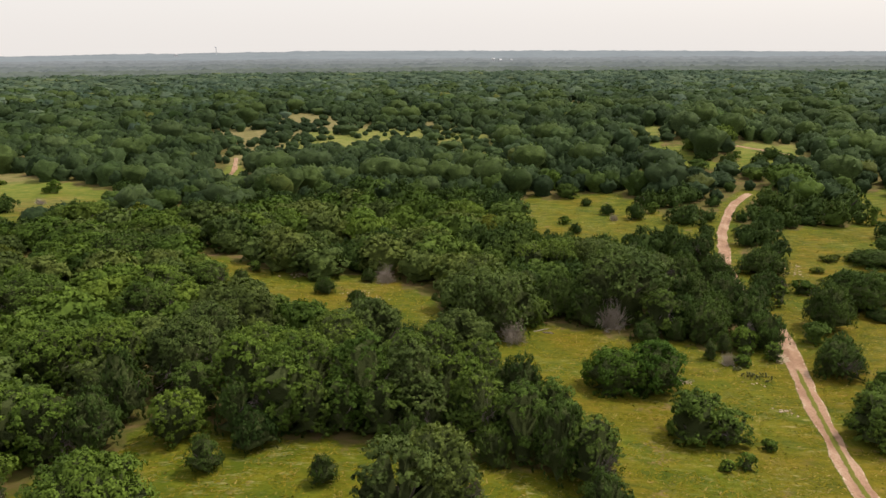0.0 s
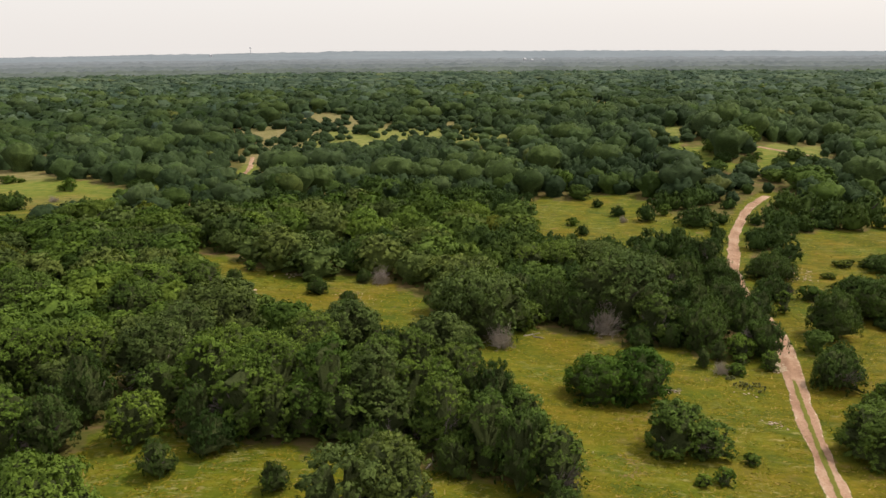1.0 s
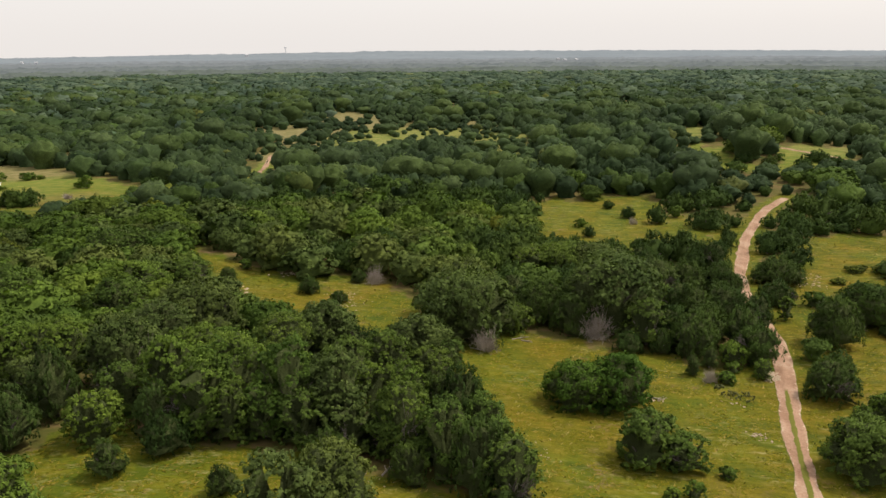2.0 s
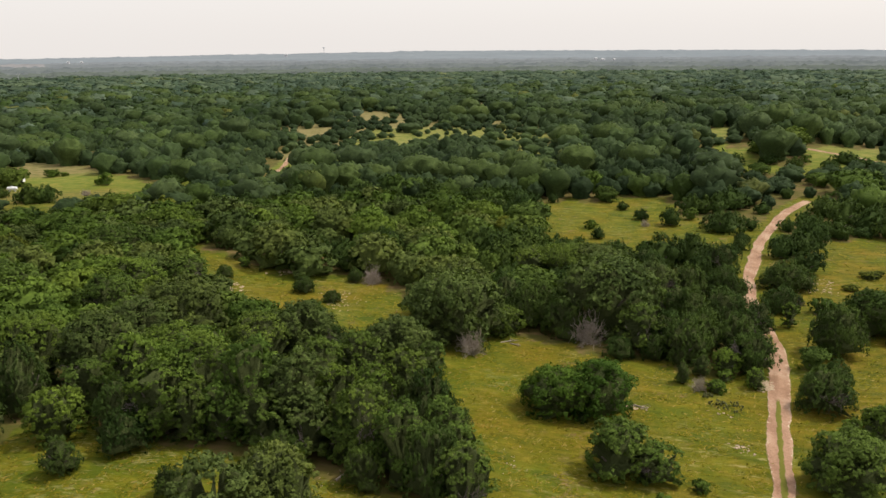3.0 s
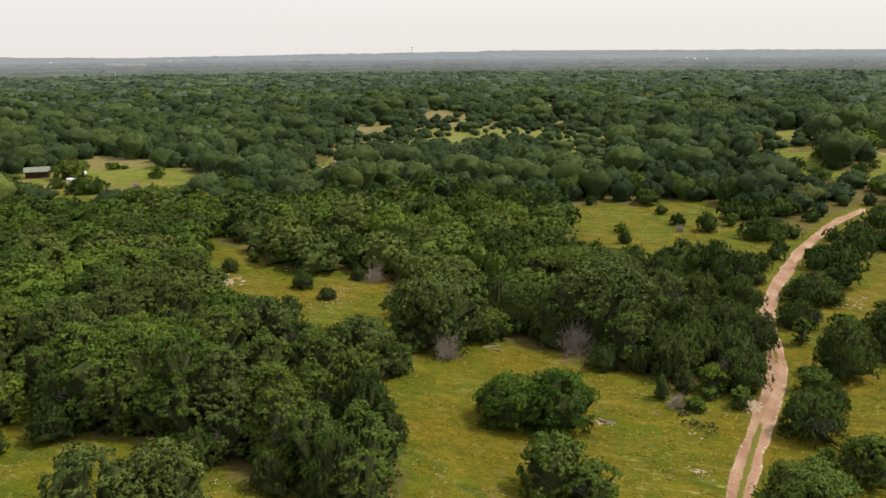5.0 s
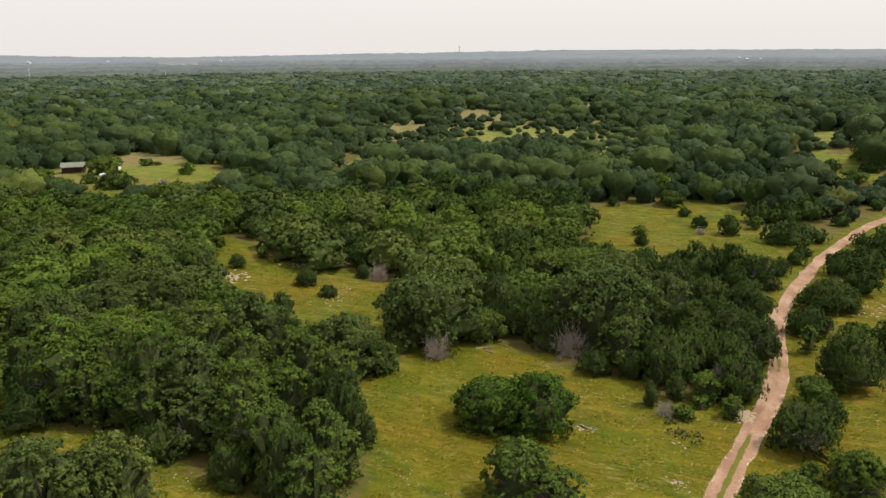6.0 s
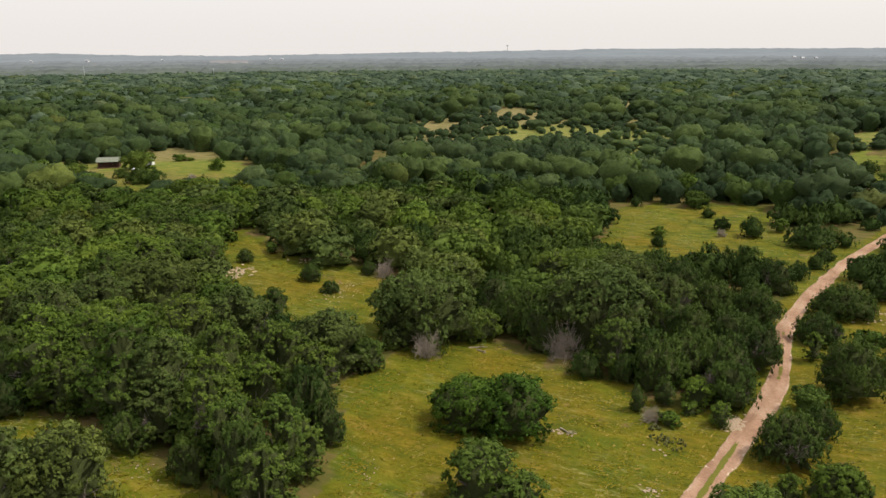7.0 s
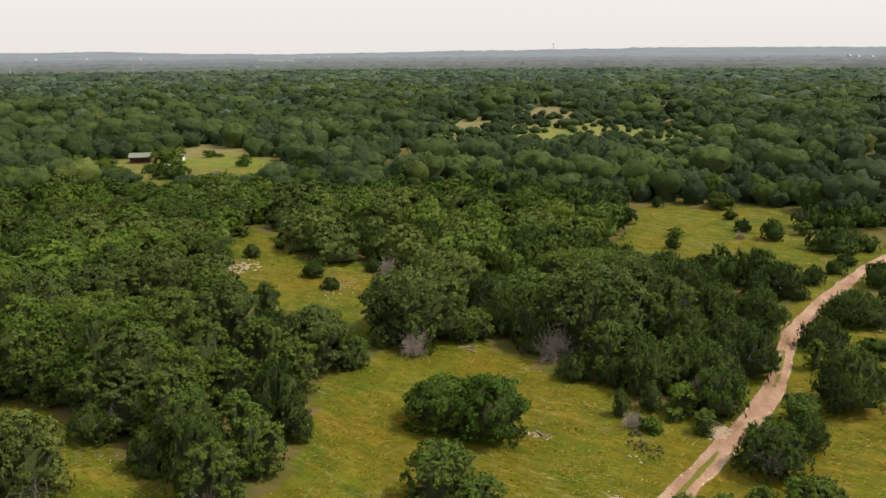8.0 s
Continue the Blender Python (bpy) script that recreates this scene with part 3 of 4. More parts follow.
def build_road(points, half, middle, name, label):
    """A worn track with crumbling edges: two ruts where grass holds its middle, bare all over elsewhere.
    half and middle: half its width, and how much grass its middle has, at distances y along it."""
    line = smooth_line(points, 0.3)
    d = np.gradient(line, axis=0)
    d /= np.linalg.norm(d, axis=1)[:, None]
    side = np.c_[d[:, 1], -d[:, 0]]
    rng = np.random.default_rng(5)
    across = np.array([-1.0, -0.9, -0.72, -0.5, -0.28, -0.1, 0.1, 0.28, 0.5, 0.72, 0.9, 1.0])
    lift = np.array([0.02, 0.08, 0.05, 0.03, 0.07, 0.11, 0.11, 0.07, 0.03, 0.05, 0.08, 0.02])
    mid = np.array([0, 0, 0, 0, 0.55, 1.0, 1.0, 0.55, 0, 0, 0, 0])
    rim = np.array([0.75, 0.42, 0.1, 0, 0, 0, 0, 0, 0, 0.1, 0.42, 0.75])
    pale = np.array([0.5, 0.45, 0.25, 0, 0, 0, 0, 0, 0, 0.25, 0.45, 0.5])
    v, g, c = [], [], []
    wob = [np.convolve(rng.normal(0, 1, len(line) + 20), np.hanning(21) / 5, "valid") for k in range(2)]
    for k, (p, s) in enumerate(zip(line, side)):
        w = np.interp(p[1], *zip(*half))
        held = np.interp(p[1], *zip(*middle))
        for u, h, m, e, q in zip(across, lift, mid, rim, pale):
            a = u * w + abs(u) ** 3 * 0.22 * wob[0 if u < 0 else 1][k] + rng.normal(0, 0.025)
            x, y = p[0] + s[0] * a, p[1] + s[1] * a
            v.append((x, y, float(terrain(x, y)) + h + rng.normal(0, 0.008)))
            g.append(max(m * held, e) - 0.06)
            c.append(q)
    n = len(across)
    i, j = np.meshgrid(np.arange(len(line) - 1), np.arange(n - 1), indexing="ij")
    i, j = i.ravel(), j.ravel()
    f = np.c_[i * n + j, i * n + j + 1, (i + 1) * n + j + 1, (i + 1) * n + j]
    me = mesh_from(name, np.array(v), f, ROAD, True)
    for key, value in (("grassy", g), ("chalky", c)):
        me.attributes.new(key, "FLOAT", "POINT").data.foreach_set("value", np.array(value, np.float32))
    return tagged(new(name, me), label, "dirt road", kind="structure")


build_road(TRACK, [(50, 1.04), (82, 1.02), (87, 1.15), (95, 1.2), (104, 1.1), (118, 1.0), (130, 0.98), (190, 1.05)], [(50, 0.85), (80, 0.85), (84, 0.1), (95, 0.0), (98, 0.68), (110, 0.62), (120, 0.2), (150, 0.1), (190, 0.1)],
           "road", "pinkish caliche two-rut ranch track with a grassy middle")
build_road(TRACK_FAR, [(200, 1.1)], [(200, 0)], "road", "pale caliche track crossing a far clearing")
build_road(TRACK_SPUR, [(200, 0.75)], [(200, 0)], "road", "short stretch of pale dirt track between trees")


def far_sheet(name, r0, r1, rings, seg, base, bump, cell, material, label, ridge=None):
    """Rolling tree cover of the far country: a sheet of crowns too small to tell apart."""
    rng = np.random.default_rng(int(r0))
    rad = np.geomspace(r0, r1, rings)
    ang = np.radians(np.linspace(-75, 52, seg))
    rr, aa = np.meshgrid(rad, ang, indexing="ij")
    x, y = (20 + rr * np.sin(aa)).ravel(), (rr * np.cos(aa)).ravel()
    z = base + bump * np.abs(rng.normal(0, 1, len(x)))
    z += np.array([noise.noise((px / cell, py / cell, 0.0)) * bump * 1.6 for px, py in zip(x, y)])
    if ridge is not None:
        deg = np.degrees(aa).ravel()
        t = ((rr.ravel() - r0) / (r1 - r0)) ** 1.3
        z += t * np.interp(deg, [p[0] for p in ridge], [p[1] for p in ridge])
    z = z.reshape(rr.shape)
    z[0, :] = -3
    z[-1, :] = -3 if ridge is None else z[-1, :]
    i, j = np.meshgrid(np.arange(rings - 1), np.arange(seg - 1), indexing="ij")
    i, j = i.ravel(), j.ravel()
    f = np.c_[i * seg + j, i * seg + j + 1, (i + 1) * seg + j + 1, (i + 1) * seg + j]
    me = mesh_from(name, np.c_[x, y, z.ravel()], f, material, False)
    return tagged(new(name, me), label, "distant woods", kind="structure")


RIDGE = [(-75, 34), (-54, 38), (-48, 41), (-42, 28), (-36, 20), (-30, 26), (-24, 32), (-17, 36), (-11.6, 40), (-11.2, 46), (-5, 44), (0, 40), (12, 36), (20, 28), (29, 20), (52, 24)]
FAR_BANDS = [   # inner and outer radius, rings, canopy height, roughness, hazed colours, emitted haze and its strength
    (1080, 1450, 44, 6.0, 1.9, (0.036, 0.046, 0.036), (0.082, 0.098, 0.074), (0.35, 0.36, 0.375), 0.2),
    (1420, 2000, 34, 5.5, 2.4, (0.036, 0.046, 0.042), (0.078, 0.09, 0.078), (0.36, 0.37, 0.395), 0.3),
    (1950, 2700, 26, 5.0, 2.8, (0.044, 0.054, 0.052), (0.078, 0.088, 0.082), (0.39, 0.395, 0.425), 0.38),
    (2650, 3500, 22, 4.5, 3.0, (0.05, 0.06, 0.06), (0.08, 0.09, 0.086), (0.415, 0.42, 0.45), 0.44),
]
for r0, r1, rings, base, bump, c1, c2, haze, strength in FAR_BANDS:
    far_sheet("backdrop", r0, r1, rings, 380, base, bump, r0 / 12, distance_material("far_woods_haze_glow", c1, c2, haze, strength, 14 / r0), "blue-grey far woods rolling towards the horizon")
# the ridge glows most: its emission stands in for the thickest haze
HAZE3 = distance_material("ridge_haze_glow", (0.055, 0.068, 0.068), (0.085, 0.098, 0.098), (0.43, 0.45, 0.485), 0.49, 0.004)
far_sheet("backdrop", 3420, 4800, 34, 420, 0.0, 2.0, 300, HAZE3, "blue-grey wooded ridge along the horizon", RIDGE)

# ---------------------------------------------------------------- trees: prototypes
LEVELS = {0: (38, 5000, 0.039, (7, 13)), 1: (26, 2300, 0.063, (5, 10)), 2: (56, 9600, 0.0305, (8, 16)), 3: (20, 1000, 0.086, (4, 9))}
NAMES = {
    "oak": ("live_oak", "dark green broad live oak with a billowing crown", "tree"),
    "grey": ("live_oak", "grey-green spreading live oak with a rounded crown", "tree"),
    "leafy": ("oak_tree", "fresh green leafy oak with a clumpy crown", "tree"),
    "yellow": ("oak_tree", "yellowing oak with a low rounded crown", "tree"),
    "green": ("oak_tree", "deep green round leafy oak alone in the meadow", "tree"),
    "juniper": ("juniper", "dark green dense juniper leafy down to the grass", "tree"),
    "bush": ("bush", "low rounded green bush standing in grass", "bush"),
    "yellow_bush": ("bush", "low spreading yellow-green shrub in the meadow", "bush"),
    "brush": ("dead_brush", "bare grey dead brush beside green trees", "dead bush"),
}
MESHES = {}


def tree_mesh(kind, level, variant, tall):
    key = (kind, level, variant, tall)
    if key not in MESHES:
        seed = sum(ord(ch) for ch in kind) * 10 + variant + int(tall * 1000)
        if kind == "brush":
            MESHES[key] = (brush_mesh(seed), None)
        else:
            clumps, sprays, size, core = LEVELS[level]
            if kind in ("bush", "yellow_bush"):
                clumps, sprays, size = 15, 1400, 0.085
            elif kind == "juniper":
                clumps, sprays, size = int(clumps * 0.9), int(sprays * 1.2), size * 0.86
            v, f, n, inner = crown(seed, kind, clumps, sprays, size, core, tall)
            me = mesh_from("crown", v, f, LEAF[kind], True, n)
            me.materials.append(CROWN_SHADE)
            # near crowns take the shade-dark colour on their inner skin
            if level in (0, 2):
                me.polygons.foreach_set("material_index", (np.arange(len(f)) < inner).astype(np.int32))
            MESHES[key] = (me, trunk_mesh(seed, kind))
    return MESHES[key]


def bare_branches(seed):
    """A grey dead branch that shows on the flank of an old crown, with its twigs."""
    rng = np.random.default_rng(seed)
    a0, z0 = rng.uniform(0, 6.283), rng.uniform(0.2, 0.6)
    root = np.array([0.4 * math.cos(a0), 0.4 * math.sin(a0), z0 * 0.7])
    pieces = []
    for i in range(13):
        a, z = a0 + rng.normal(0, 0.2), z0 + rng.normal(0, 0.1)
        rim = math.sqrt(max(0.12, 1 - z * z)) * rng.uniform(0.86, 1.03)
        p1 = np.array([rim * math.cos(a), rim * math.sin(a), max(z, 0.05)])
        pieces.append(limb(root, p1, 0.011, 0.005, 3))
        for j in range(4):
            q0 = root + (p1 - root) * rng.uniform(0.7, 1)
            pieces.append(limb(q0, q0 + (p1 - root) * 0.12 + rng.normal(0, 0.07, 3), 0.005, 0.003, 3))
    v, f = joined(pieces)
    v[:, 2] = np.maximum(v[:, 2], 0.03)
    return mesh_from("bare_branch", v, f, OLD_WOOD)


BARE = [bare_branches(300 + k) for k in range(12)]
GROUPS = {"tree": "trees of the open woodland", "bush": "bushes in the clearings", "dead bush": "dead shrubs at the wood's edge"}
PLANTED = []


def plant(kind, x, y, r, h, level=0):
    """A tree or bush of crown radius r and height h standing at x, y."""
    k = len(PLANTED)
    tall = min((1.1, 1.6, 2.2, 3.0), key=lambda q: abs(math.log(q * r / h)))
    if level == 0 and r > 3.3:
        level = 2
    leaves, stem = tree_mesh(kind, level, k % 5, tall)
    name, label, category = NAMES[kind]
    root = tagged(new(name), label, category, GROUPS[category])
    root.matrix_world = Matrix.LocRotScale((x, y, float(terrain(x, y)) - 0.03), Euler((0, 0, (k * 2.39996) % 6.283)), (r, r, h))
    part("twig_crown" if stem is None else "crown", leaves, root)
    if stem:
        part("trunk", stem, root)
        if level in (0, 2) and kind in ("oak", "grey", "juniper", "leafy") and r > 2.2 and k % 3 != 2:
            for i in range(1 + k % 2):
                part("bare_branch", BARE[(k * 5 + i * 7) % 12], root)
    PLANTED.append((x, y, r))
    return root


# meadow
plant("green", 18.0, 74.7, 3.6, 4.3)
plant("green", 22.2, 75.0, 3.4, 5.7)
plant("oak", 22.9, 63.9, 2.9, 4.8)
plant("oak", 25.9, 63.5, 2.3, 3.3)
plant("bush", 29.4, 62.6, 0.8, 1.0)
plant("bush", 25.8, 58.7, 0.9, 1.5)
plant("bush", 24.0, 58.2, 0.8, 1.0)
plant("juniper", 11.5, 47.9, 2.2, 4.5)
plant("juniper", 9.1, 54.6, 2.6, 6.4)
plant("bush", 8.5, 65.3, 1.0, 3.8)
# foreground clearing
plant("juniper", -15.5, 56.3, 2.2, 3.5)
plant("juniper", -18.6, 52.6, 1.6, 3.1)
plant("leafy", -22.3, 57.8, 2.5, 4.3)
plant("juniper", -9.2, 50.9, 1.2, 2.3)
plant("grey", -3.2, 45.4, 3.2, 7.0)
plant("grey", -0.5, 48.0, 3.4, 6.2)
plant("leafy", -24.4, 45.6, 4.3, 5.5)
plant("juniper", -28.8, 56.2, 2.8, 5.5)
plant("leafy", -32.1, 55.7, 2.8, 6.0)
plant("juniper", -28.4, 62.3, 2.4, 6.8)
# front of the western wood
plant("leafy", -39.8, 71.2, 4.2, 7.0)
plant("leafy", -32.7, 69.8, 3.6, 7.0)
plant("leafy", -17.7, 63.0, 3.0, 7.5)
plant("leafy", -13.5, 62.1, 2.7, 7.5)
plant("leafy", -7.2, 61.6, 3.0, 8.0)
plant("grey", -3.5, 61.0, 2.7, 7.5)
plant("leafy", 0.2, 62.7, 2.4, 6.5)
plant("oak", 2.7, 59.1, 2.6, 6.5)
plant("oak", -22.3, 62.7, 2.5, 5.0)
plant("juniper", -17.5, 58.8, 2.1, 5.0)
plant("juniper", -14.6, 59.1, 2.1, 5.0)
plant("oak", -11.4, 58.9, 2.2, 5.0)
plant("leafy", -8.7, 59.5, 2.1, 5.0)
plant("oak", -5.1, 59.1, 2.5, 5.0)
plant("grey", -1.6, 58.7, 2.4, 5.0)
plant("oak", 1.7, 58.9, 2.4, 4.2)
plant("juniper", 4.8, 59.0, 2.0, 4.2)
plant("oak", 11.5, 53.1, 2.3, 6.0)
plant("juniper", 7.1, 66.2, 2.4, 6.0)
plant("oak", 9.2, 58.8, 2.2, 6.5)
plant("oak", 6.3, 56.9, 2.3, 6.5)
plant("grey", -2.7, 61.2, 2.7, 8.0)
plant("leafy", -12.4, 63.4, 3.7, 7.5)
plant("leafy", -13.8, 59.5, 3.1, 7.0)
plant("juniper", 3.6, 55.4, 1.8, 3.2)
plant("juniper", -2.8, 56.2, 2.1, 3.2)
# canopy of the western wood
plant("grey", -24.4, 84.1, 5.7, 7.5)
plant("grey", -25.2, 76.6, 3.7, 7.0)
plant("grey", -8.3, 77.6, 4.1, 7.5)
plant("oak", -3.8, 69.3, 2.6, 6.5)
plant("oak", -11.2, 73.5, 3.4, 7.0)
plant("grey", -25.5, 69.6, 4.0, 7.0)
plant("oak", -9.6, 86.5, 1.9, 5.5)
plant("grey", 1.6, 79.5, 4.0, 6.5)
plant("oak", 4.6, 81.7, 2.0, 3.3)
plant("oak", -1.1, 74.2, 2.7, 6.0)
plant("leafy", -39.0, 98.8, 4.5, 6.0)
plant("oak", -50.2, 116.2, 5.4, 6.0)
plant("oak", -34.2, 105.4, 3.4, 4.6)
plant("yellow", -70.6, 116.2, 3.8, 5.0)
plant("oak", -53.8, 94.0, 5.0, 7.0)
plant("oak", -37.2, 90.4, 4.0, 6.2)
# great oaks
plant("grey", 5.9, 93.6, 6.3, 8.2)
plant("oak", 11.4, 96.7, 3.0, 3.8)
plant("grey", 24.6, 100.5, 6.5, 9.6)
plant("juniper", 16.3, 101.6, 3.7, 6.3)
plant("juniper", 11.4, 103.9, 3.2, 6.5)
plant("grey", 5.2, 105.8, 4.4, 7.0)
plant("grey", 26.2, 116.6, 4.0, 7.0)
plant("grey", 32.0, 111.1, 3.4, 6.5)
plant("brush", 8.5, 88.3, 2.2, 3.4)
plant("brush", 22.2, 95.3, 2.6, 3.9)
plant("juniper", 25.4, 90.9, 1.9, 2.8)
plant("juniper", 29.4, 91.2, 1.7, 3.1)
plant("juniper", 31.6, 84.8, 0.9, 2.7)
plant("juniper", 33.9, 87.1, 1.2, 3.1)
plant("bush", 34.7, 82.9, 1.1, 1.4)
plant("brush", 33.1, 83.1, 1.2, 1.7)
plant("leafy", 36.9, 88.2, 1.8, 2.9)
plant("bush", 36.3, 85.9, 0.9, 1.3)
plant("leafy", 39.1, 84.6, 1.1, 2.3)
# juniper belt west of road
plant("juniper", 39.8, 89.0, 2.9, 4.8)
plant("juniper", 39.1, 92.7, 2.9, 6.1)
plant("juniper", 34.8, 93.7, 2.9, 5.5)
plant("juniper", 31.2, 94.7, 2.7, 5.0)
plant("juniper", 35.4, 102.5, 3.4, 5.5)
plant("juniper", 39.8, 103.1, 3.7, 5.5)
plant("juniper", 42.5, 99.5, 2.6, 5.5)
plant("juniper", 37.0, 114.3, 3.5, 5.5)
plant("juniper", 42.1, 114.1, 3.4, 5.5)
plant("juniper", 33.8, 103.5, 2.8, 5.5)
plant("oak", 30.4, 104.8, 2.6, 6.0)
plant("juniper", 36.0, 132.0, 4.9, 5.5, level=1)
plant("juniper", 40.8, 134.1, 4.4, 5.5, level=1)
plant("juniper", 44.7, 129.5, 3.1, 5.0)
plant("juniper", 48.2, 137.2, 1.9, 2.9, level=1)
plant("juniper", 32.4, 123.8, 3.5, 5.5)
# east of road
plant("juniper", 44.7, 80.4, 3.2, 4.5)
plant("juniper", 47.3, 85.2, 1.9, 3.4)
plant("juniper", 50.8, 95.5, 3.6, 6.3)
plant("juniper", 49.1, 110.9, 3.1, 3.8)
plant("juniper", 52.8, 122.2, 4.3, 4.3)
plant("juniper", 60.6, 146.6, 3.6, 2.7, level=1)
plant("bush", 48.1, 104.3, 1.2, 3.4)
plant("oak", 41.3, 65.0, 3.6, 5.0)
plant("juniper", 48.1, 75.4, 2.3, 3.1)
plant("juniper", 58.5, 130.5, 3.0, 4.0, level=1)
plant("oak", 58.6, 103.5, 4.4, 5.5)
plant("oak", 73.5, 125.7, 4.4, 2.5)
plant("bush", 54.2, 110.7, 1.9, 2.0)
for bx, by, br in ((67.0, 127.9, 1.6), (71.0, 128.4, 1.4), (68.9, 129.8, 1.1), (61.9, 121.6, 1.3), (60.2, 114.9, 1.5), (62.6, 117.4, 1.1), (64.4, 113.6, 1.7), (57.0, 111.9, 1.2)):
    plant("yellow_bush", bx, by, br, 0.75 * br)
plant("leafy", 47.4, 72.9, 2.4, 4.0)
plant("leafy", 44.2, 72.5, 1.2, 3.0)
# bushes in clearings
plant("bush", 25.8, 159.4, 1.6, 1.8, level=1)
plant("juniper", 26.6, 150.6, 1.5, 2.3, level=1)
plant("juniper", 33.6, 177.8, 1.6, 2.0, level=1)
plant("juniper", 36.6, 168.1, 1.8, 2.4, level=1)
plant("brush", 36.7, 161.7, 1.2, 1.8, level=1)
plant("juniper", 41.9, 163.2, 2.4, 3.9, level=1)
plant("bush", 46.8, 168.5, 1.7, 2.6, level=1)
plant("juniper", -30.7, 110.3, 1.4, 2.2)
plant("juniper", -17.6, 107.5, 1.8, 2.5)
plant("juniper", -12.7, 104.4, 1.5, 1.7)
plant("juniper", -11.8, 114.8, 1.4, 2.3)
plant("brush", -9.2, 114.6, 1.9, 2.8)
plant("bush", -30.1, 116.5, 1.2, 1.7)
plant("juniper", 51.4, 158.6, 4.5, 4.1, level=1)
plant("juniper", 51.4, 144.4, 1.9, 2.2, level=1)
plant("juniper", 53.0, 150.2, 1.7, 1.9, level=1)
plant("juniper", 56.9, 139.6, 2.7, 4.0, level=1)
plant("oak", 13.8, 152.5, 4.9, 6.6, level=1)
plant("juniper", 18.3, 185.1, 1.4, 2.4, level=1)
plant("oak", 30.5, 187.4, 3.0, 3.6, level=1)
plant("leafy", 28.7, 199.6, 2.8, 5.0, level=1)
# far clearing
plant("bush", -102.1, 197.8, 2.0, 3.7, level=1)
plant("bush", -104.5, 198.1, 1.4, 1.7, level=1)
plant("juniper", -116.8, 175.3, 2.4, 2.6, level=1)
plant("juniper", -100.4, 164.4, 4.0, 3.9, level=1)
plant("bush", -91.8, 149.5, 0.8, 1.1, level=1)
plant("oak", -127.5, 193.5, 5.2, 5.2, level=1)
plant("bush", -127.3, 211.0, 2.4, 2.3, level=1)
plant("bush", -124.9, 213.0, 1.7, 1.2, level=1)
plant("brush", -96.2, 178.9, 1.7, 1.7, level=1)
plant("juniper", -84.9, 200.7, 3.5, 3.2, level=1)
plant("juniper", -77.6, 190.2, 1.3, 1.3, level=1)
plant("oak", -72.8, 152.9, 4.5, 5.0, level=1)
# more of the western wood
plant("oak", 3.5, 73.5, 2.4, 5.0)
plant("juniper", 5.1, 67.2, 2.4, 4.8)
plant("juniper", 9.6, 65.2, 1.4, 4.0)
plant("oak", 9.8, 59.8, 2.3, 4.5)
plant("leafy", 1.9, 66.2, 2.2, 5.5)
# edge of the juniper belt
plant("juniper", 14.9, 100.9, 3.6, 5.7)
plant("juniper", 19.1, 97.6, 3.1, 5.1)
plant("oak", 28.0, 93.7, 3.0, 5.9)
plant("juniper", 32.9, 91.3, 3.3, 5.4)
# scrub round the homestead
plant("juniper", -98.6, 165.6, 4.0, 4.2, level=1)
plant("juniper", -103.3, 166.6, 3.1, 3.2, level=1)
plant("oak", -107.8, 156.3, 3.9, 3.5, level=1)
plant("oak", -78.3, 154.0, 3.7, 3.8, level=1)
plant("juniper", -80.6, 163.4, 2.0, 3.7, level=1)
# trees in the crossing and east meadow
plant("juniper", 77.0, 225.6, 2.9, 2.9, level=1)
plant("oak", 77.3, 238.1, 3.6, 4.2, level=1)
plant("bush", 87.6, 228.1, 1.5, 2.1, level=1)
plant("juniper", 98.8, 230.2, 4.1, 3.4, level=1)
plant("oak", 87.0, 243.0, 5.9, 6.6, level=1)
plant("juniper", 102.0, 226.2, 3.0, 2.7, level=1)
plant("juniper", 83.1, 222.0, 2.6, 3.0, level=1)
plant("leafy", 58.7, 107.0, 2.5, 3.7)
plant("oak", 62.9, 106.2, 3.3, 4.7)
plant("juniper", 59.3, 98.3, 1.9, 1.9)
plant("juniper", 87.3, 156.6, 1.9, 2.9, level=1)
plant("bush", 89.3, 154.8, 1.6, 3.9, level=1)
plant("bush", 83.6, 159.9, 2.5, 2.0, level=1)
plant("juniper", 76.7, 156.8, 3.1, 1.8, level=1)
plant("juniper", 73.3, 158.6, 2.4, 2.0, level=1)
# near edge of the upper meadow
plant("grey", 23.4, 125.0, 3.6, 5.2)
plant("oak", 18.7, 124.3, 4.1, 5.2)
plant("juniper", 27.9, 126.4, 3.2, 5.0)
plant("oak", 14.4, 121.9, 3.2, 5.2)
plant("leafy", -125.8, 160.3, 4.9, 5.2, level=1)
plant("oak", -124.1, 167.2, 3.6, 4.8, level=1)
plant("leafy", -149.9, 178.6, 3.2, 3.8, level=1)
plant("juniper", -148.2, 188.1, 2.5, 2.9, level=1)
plant("oak", 71.4, 213.9, 3.4, 3.2, level=1)
plant("juniper", 91.7, 221.2, 2.8, 2.8, level=1)
plant("oak", 83.5, 203.0, 3.6, 3.0, level=1)
plant("juniper", 67.9, 223.7, 2.8, 3.8, level=1)
plant("oak", 20.1, 125.1, 3.8, 5.2)
plant("grey", 25.1, 124.9, 3.7, 5.2)
plant("juniper", 29.2, 123.8, 2.9, 5.0)
plant("oak", 87.5, 192.0, 7.0, 6.2, level=1)


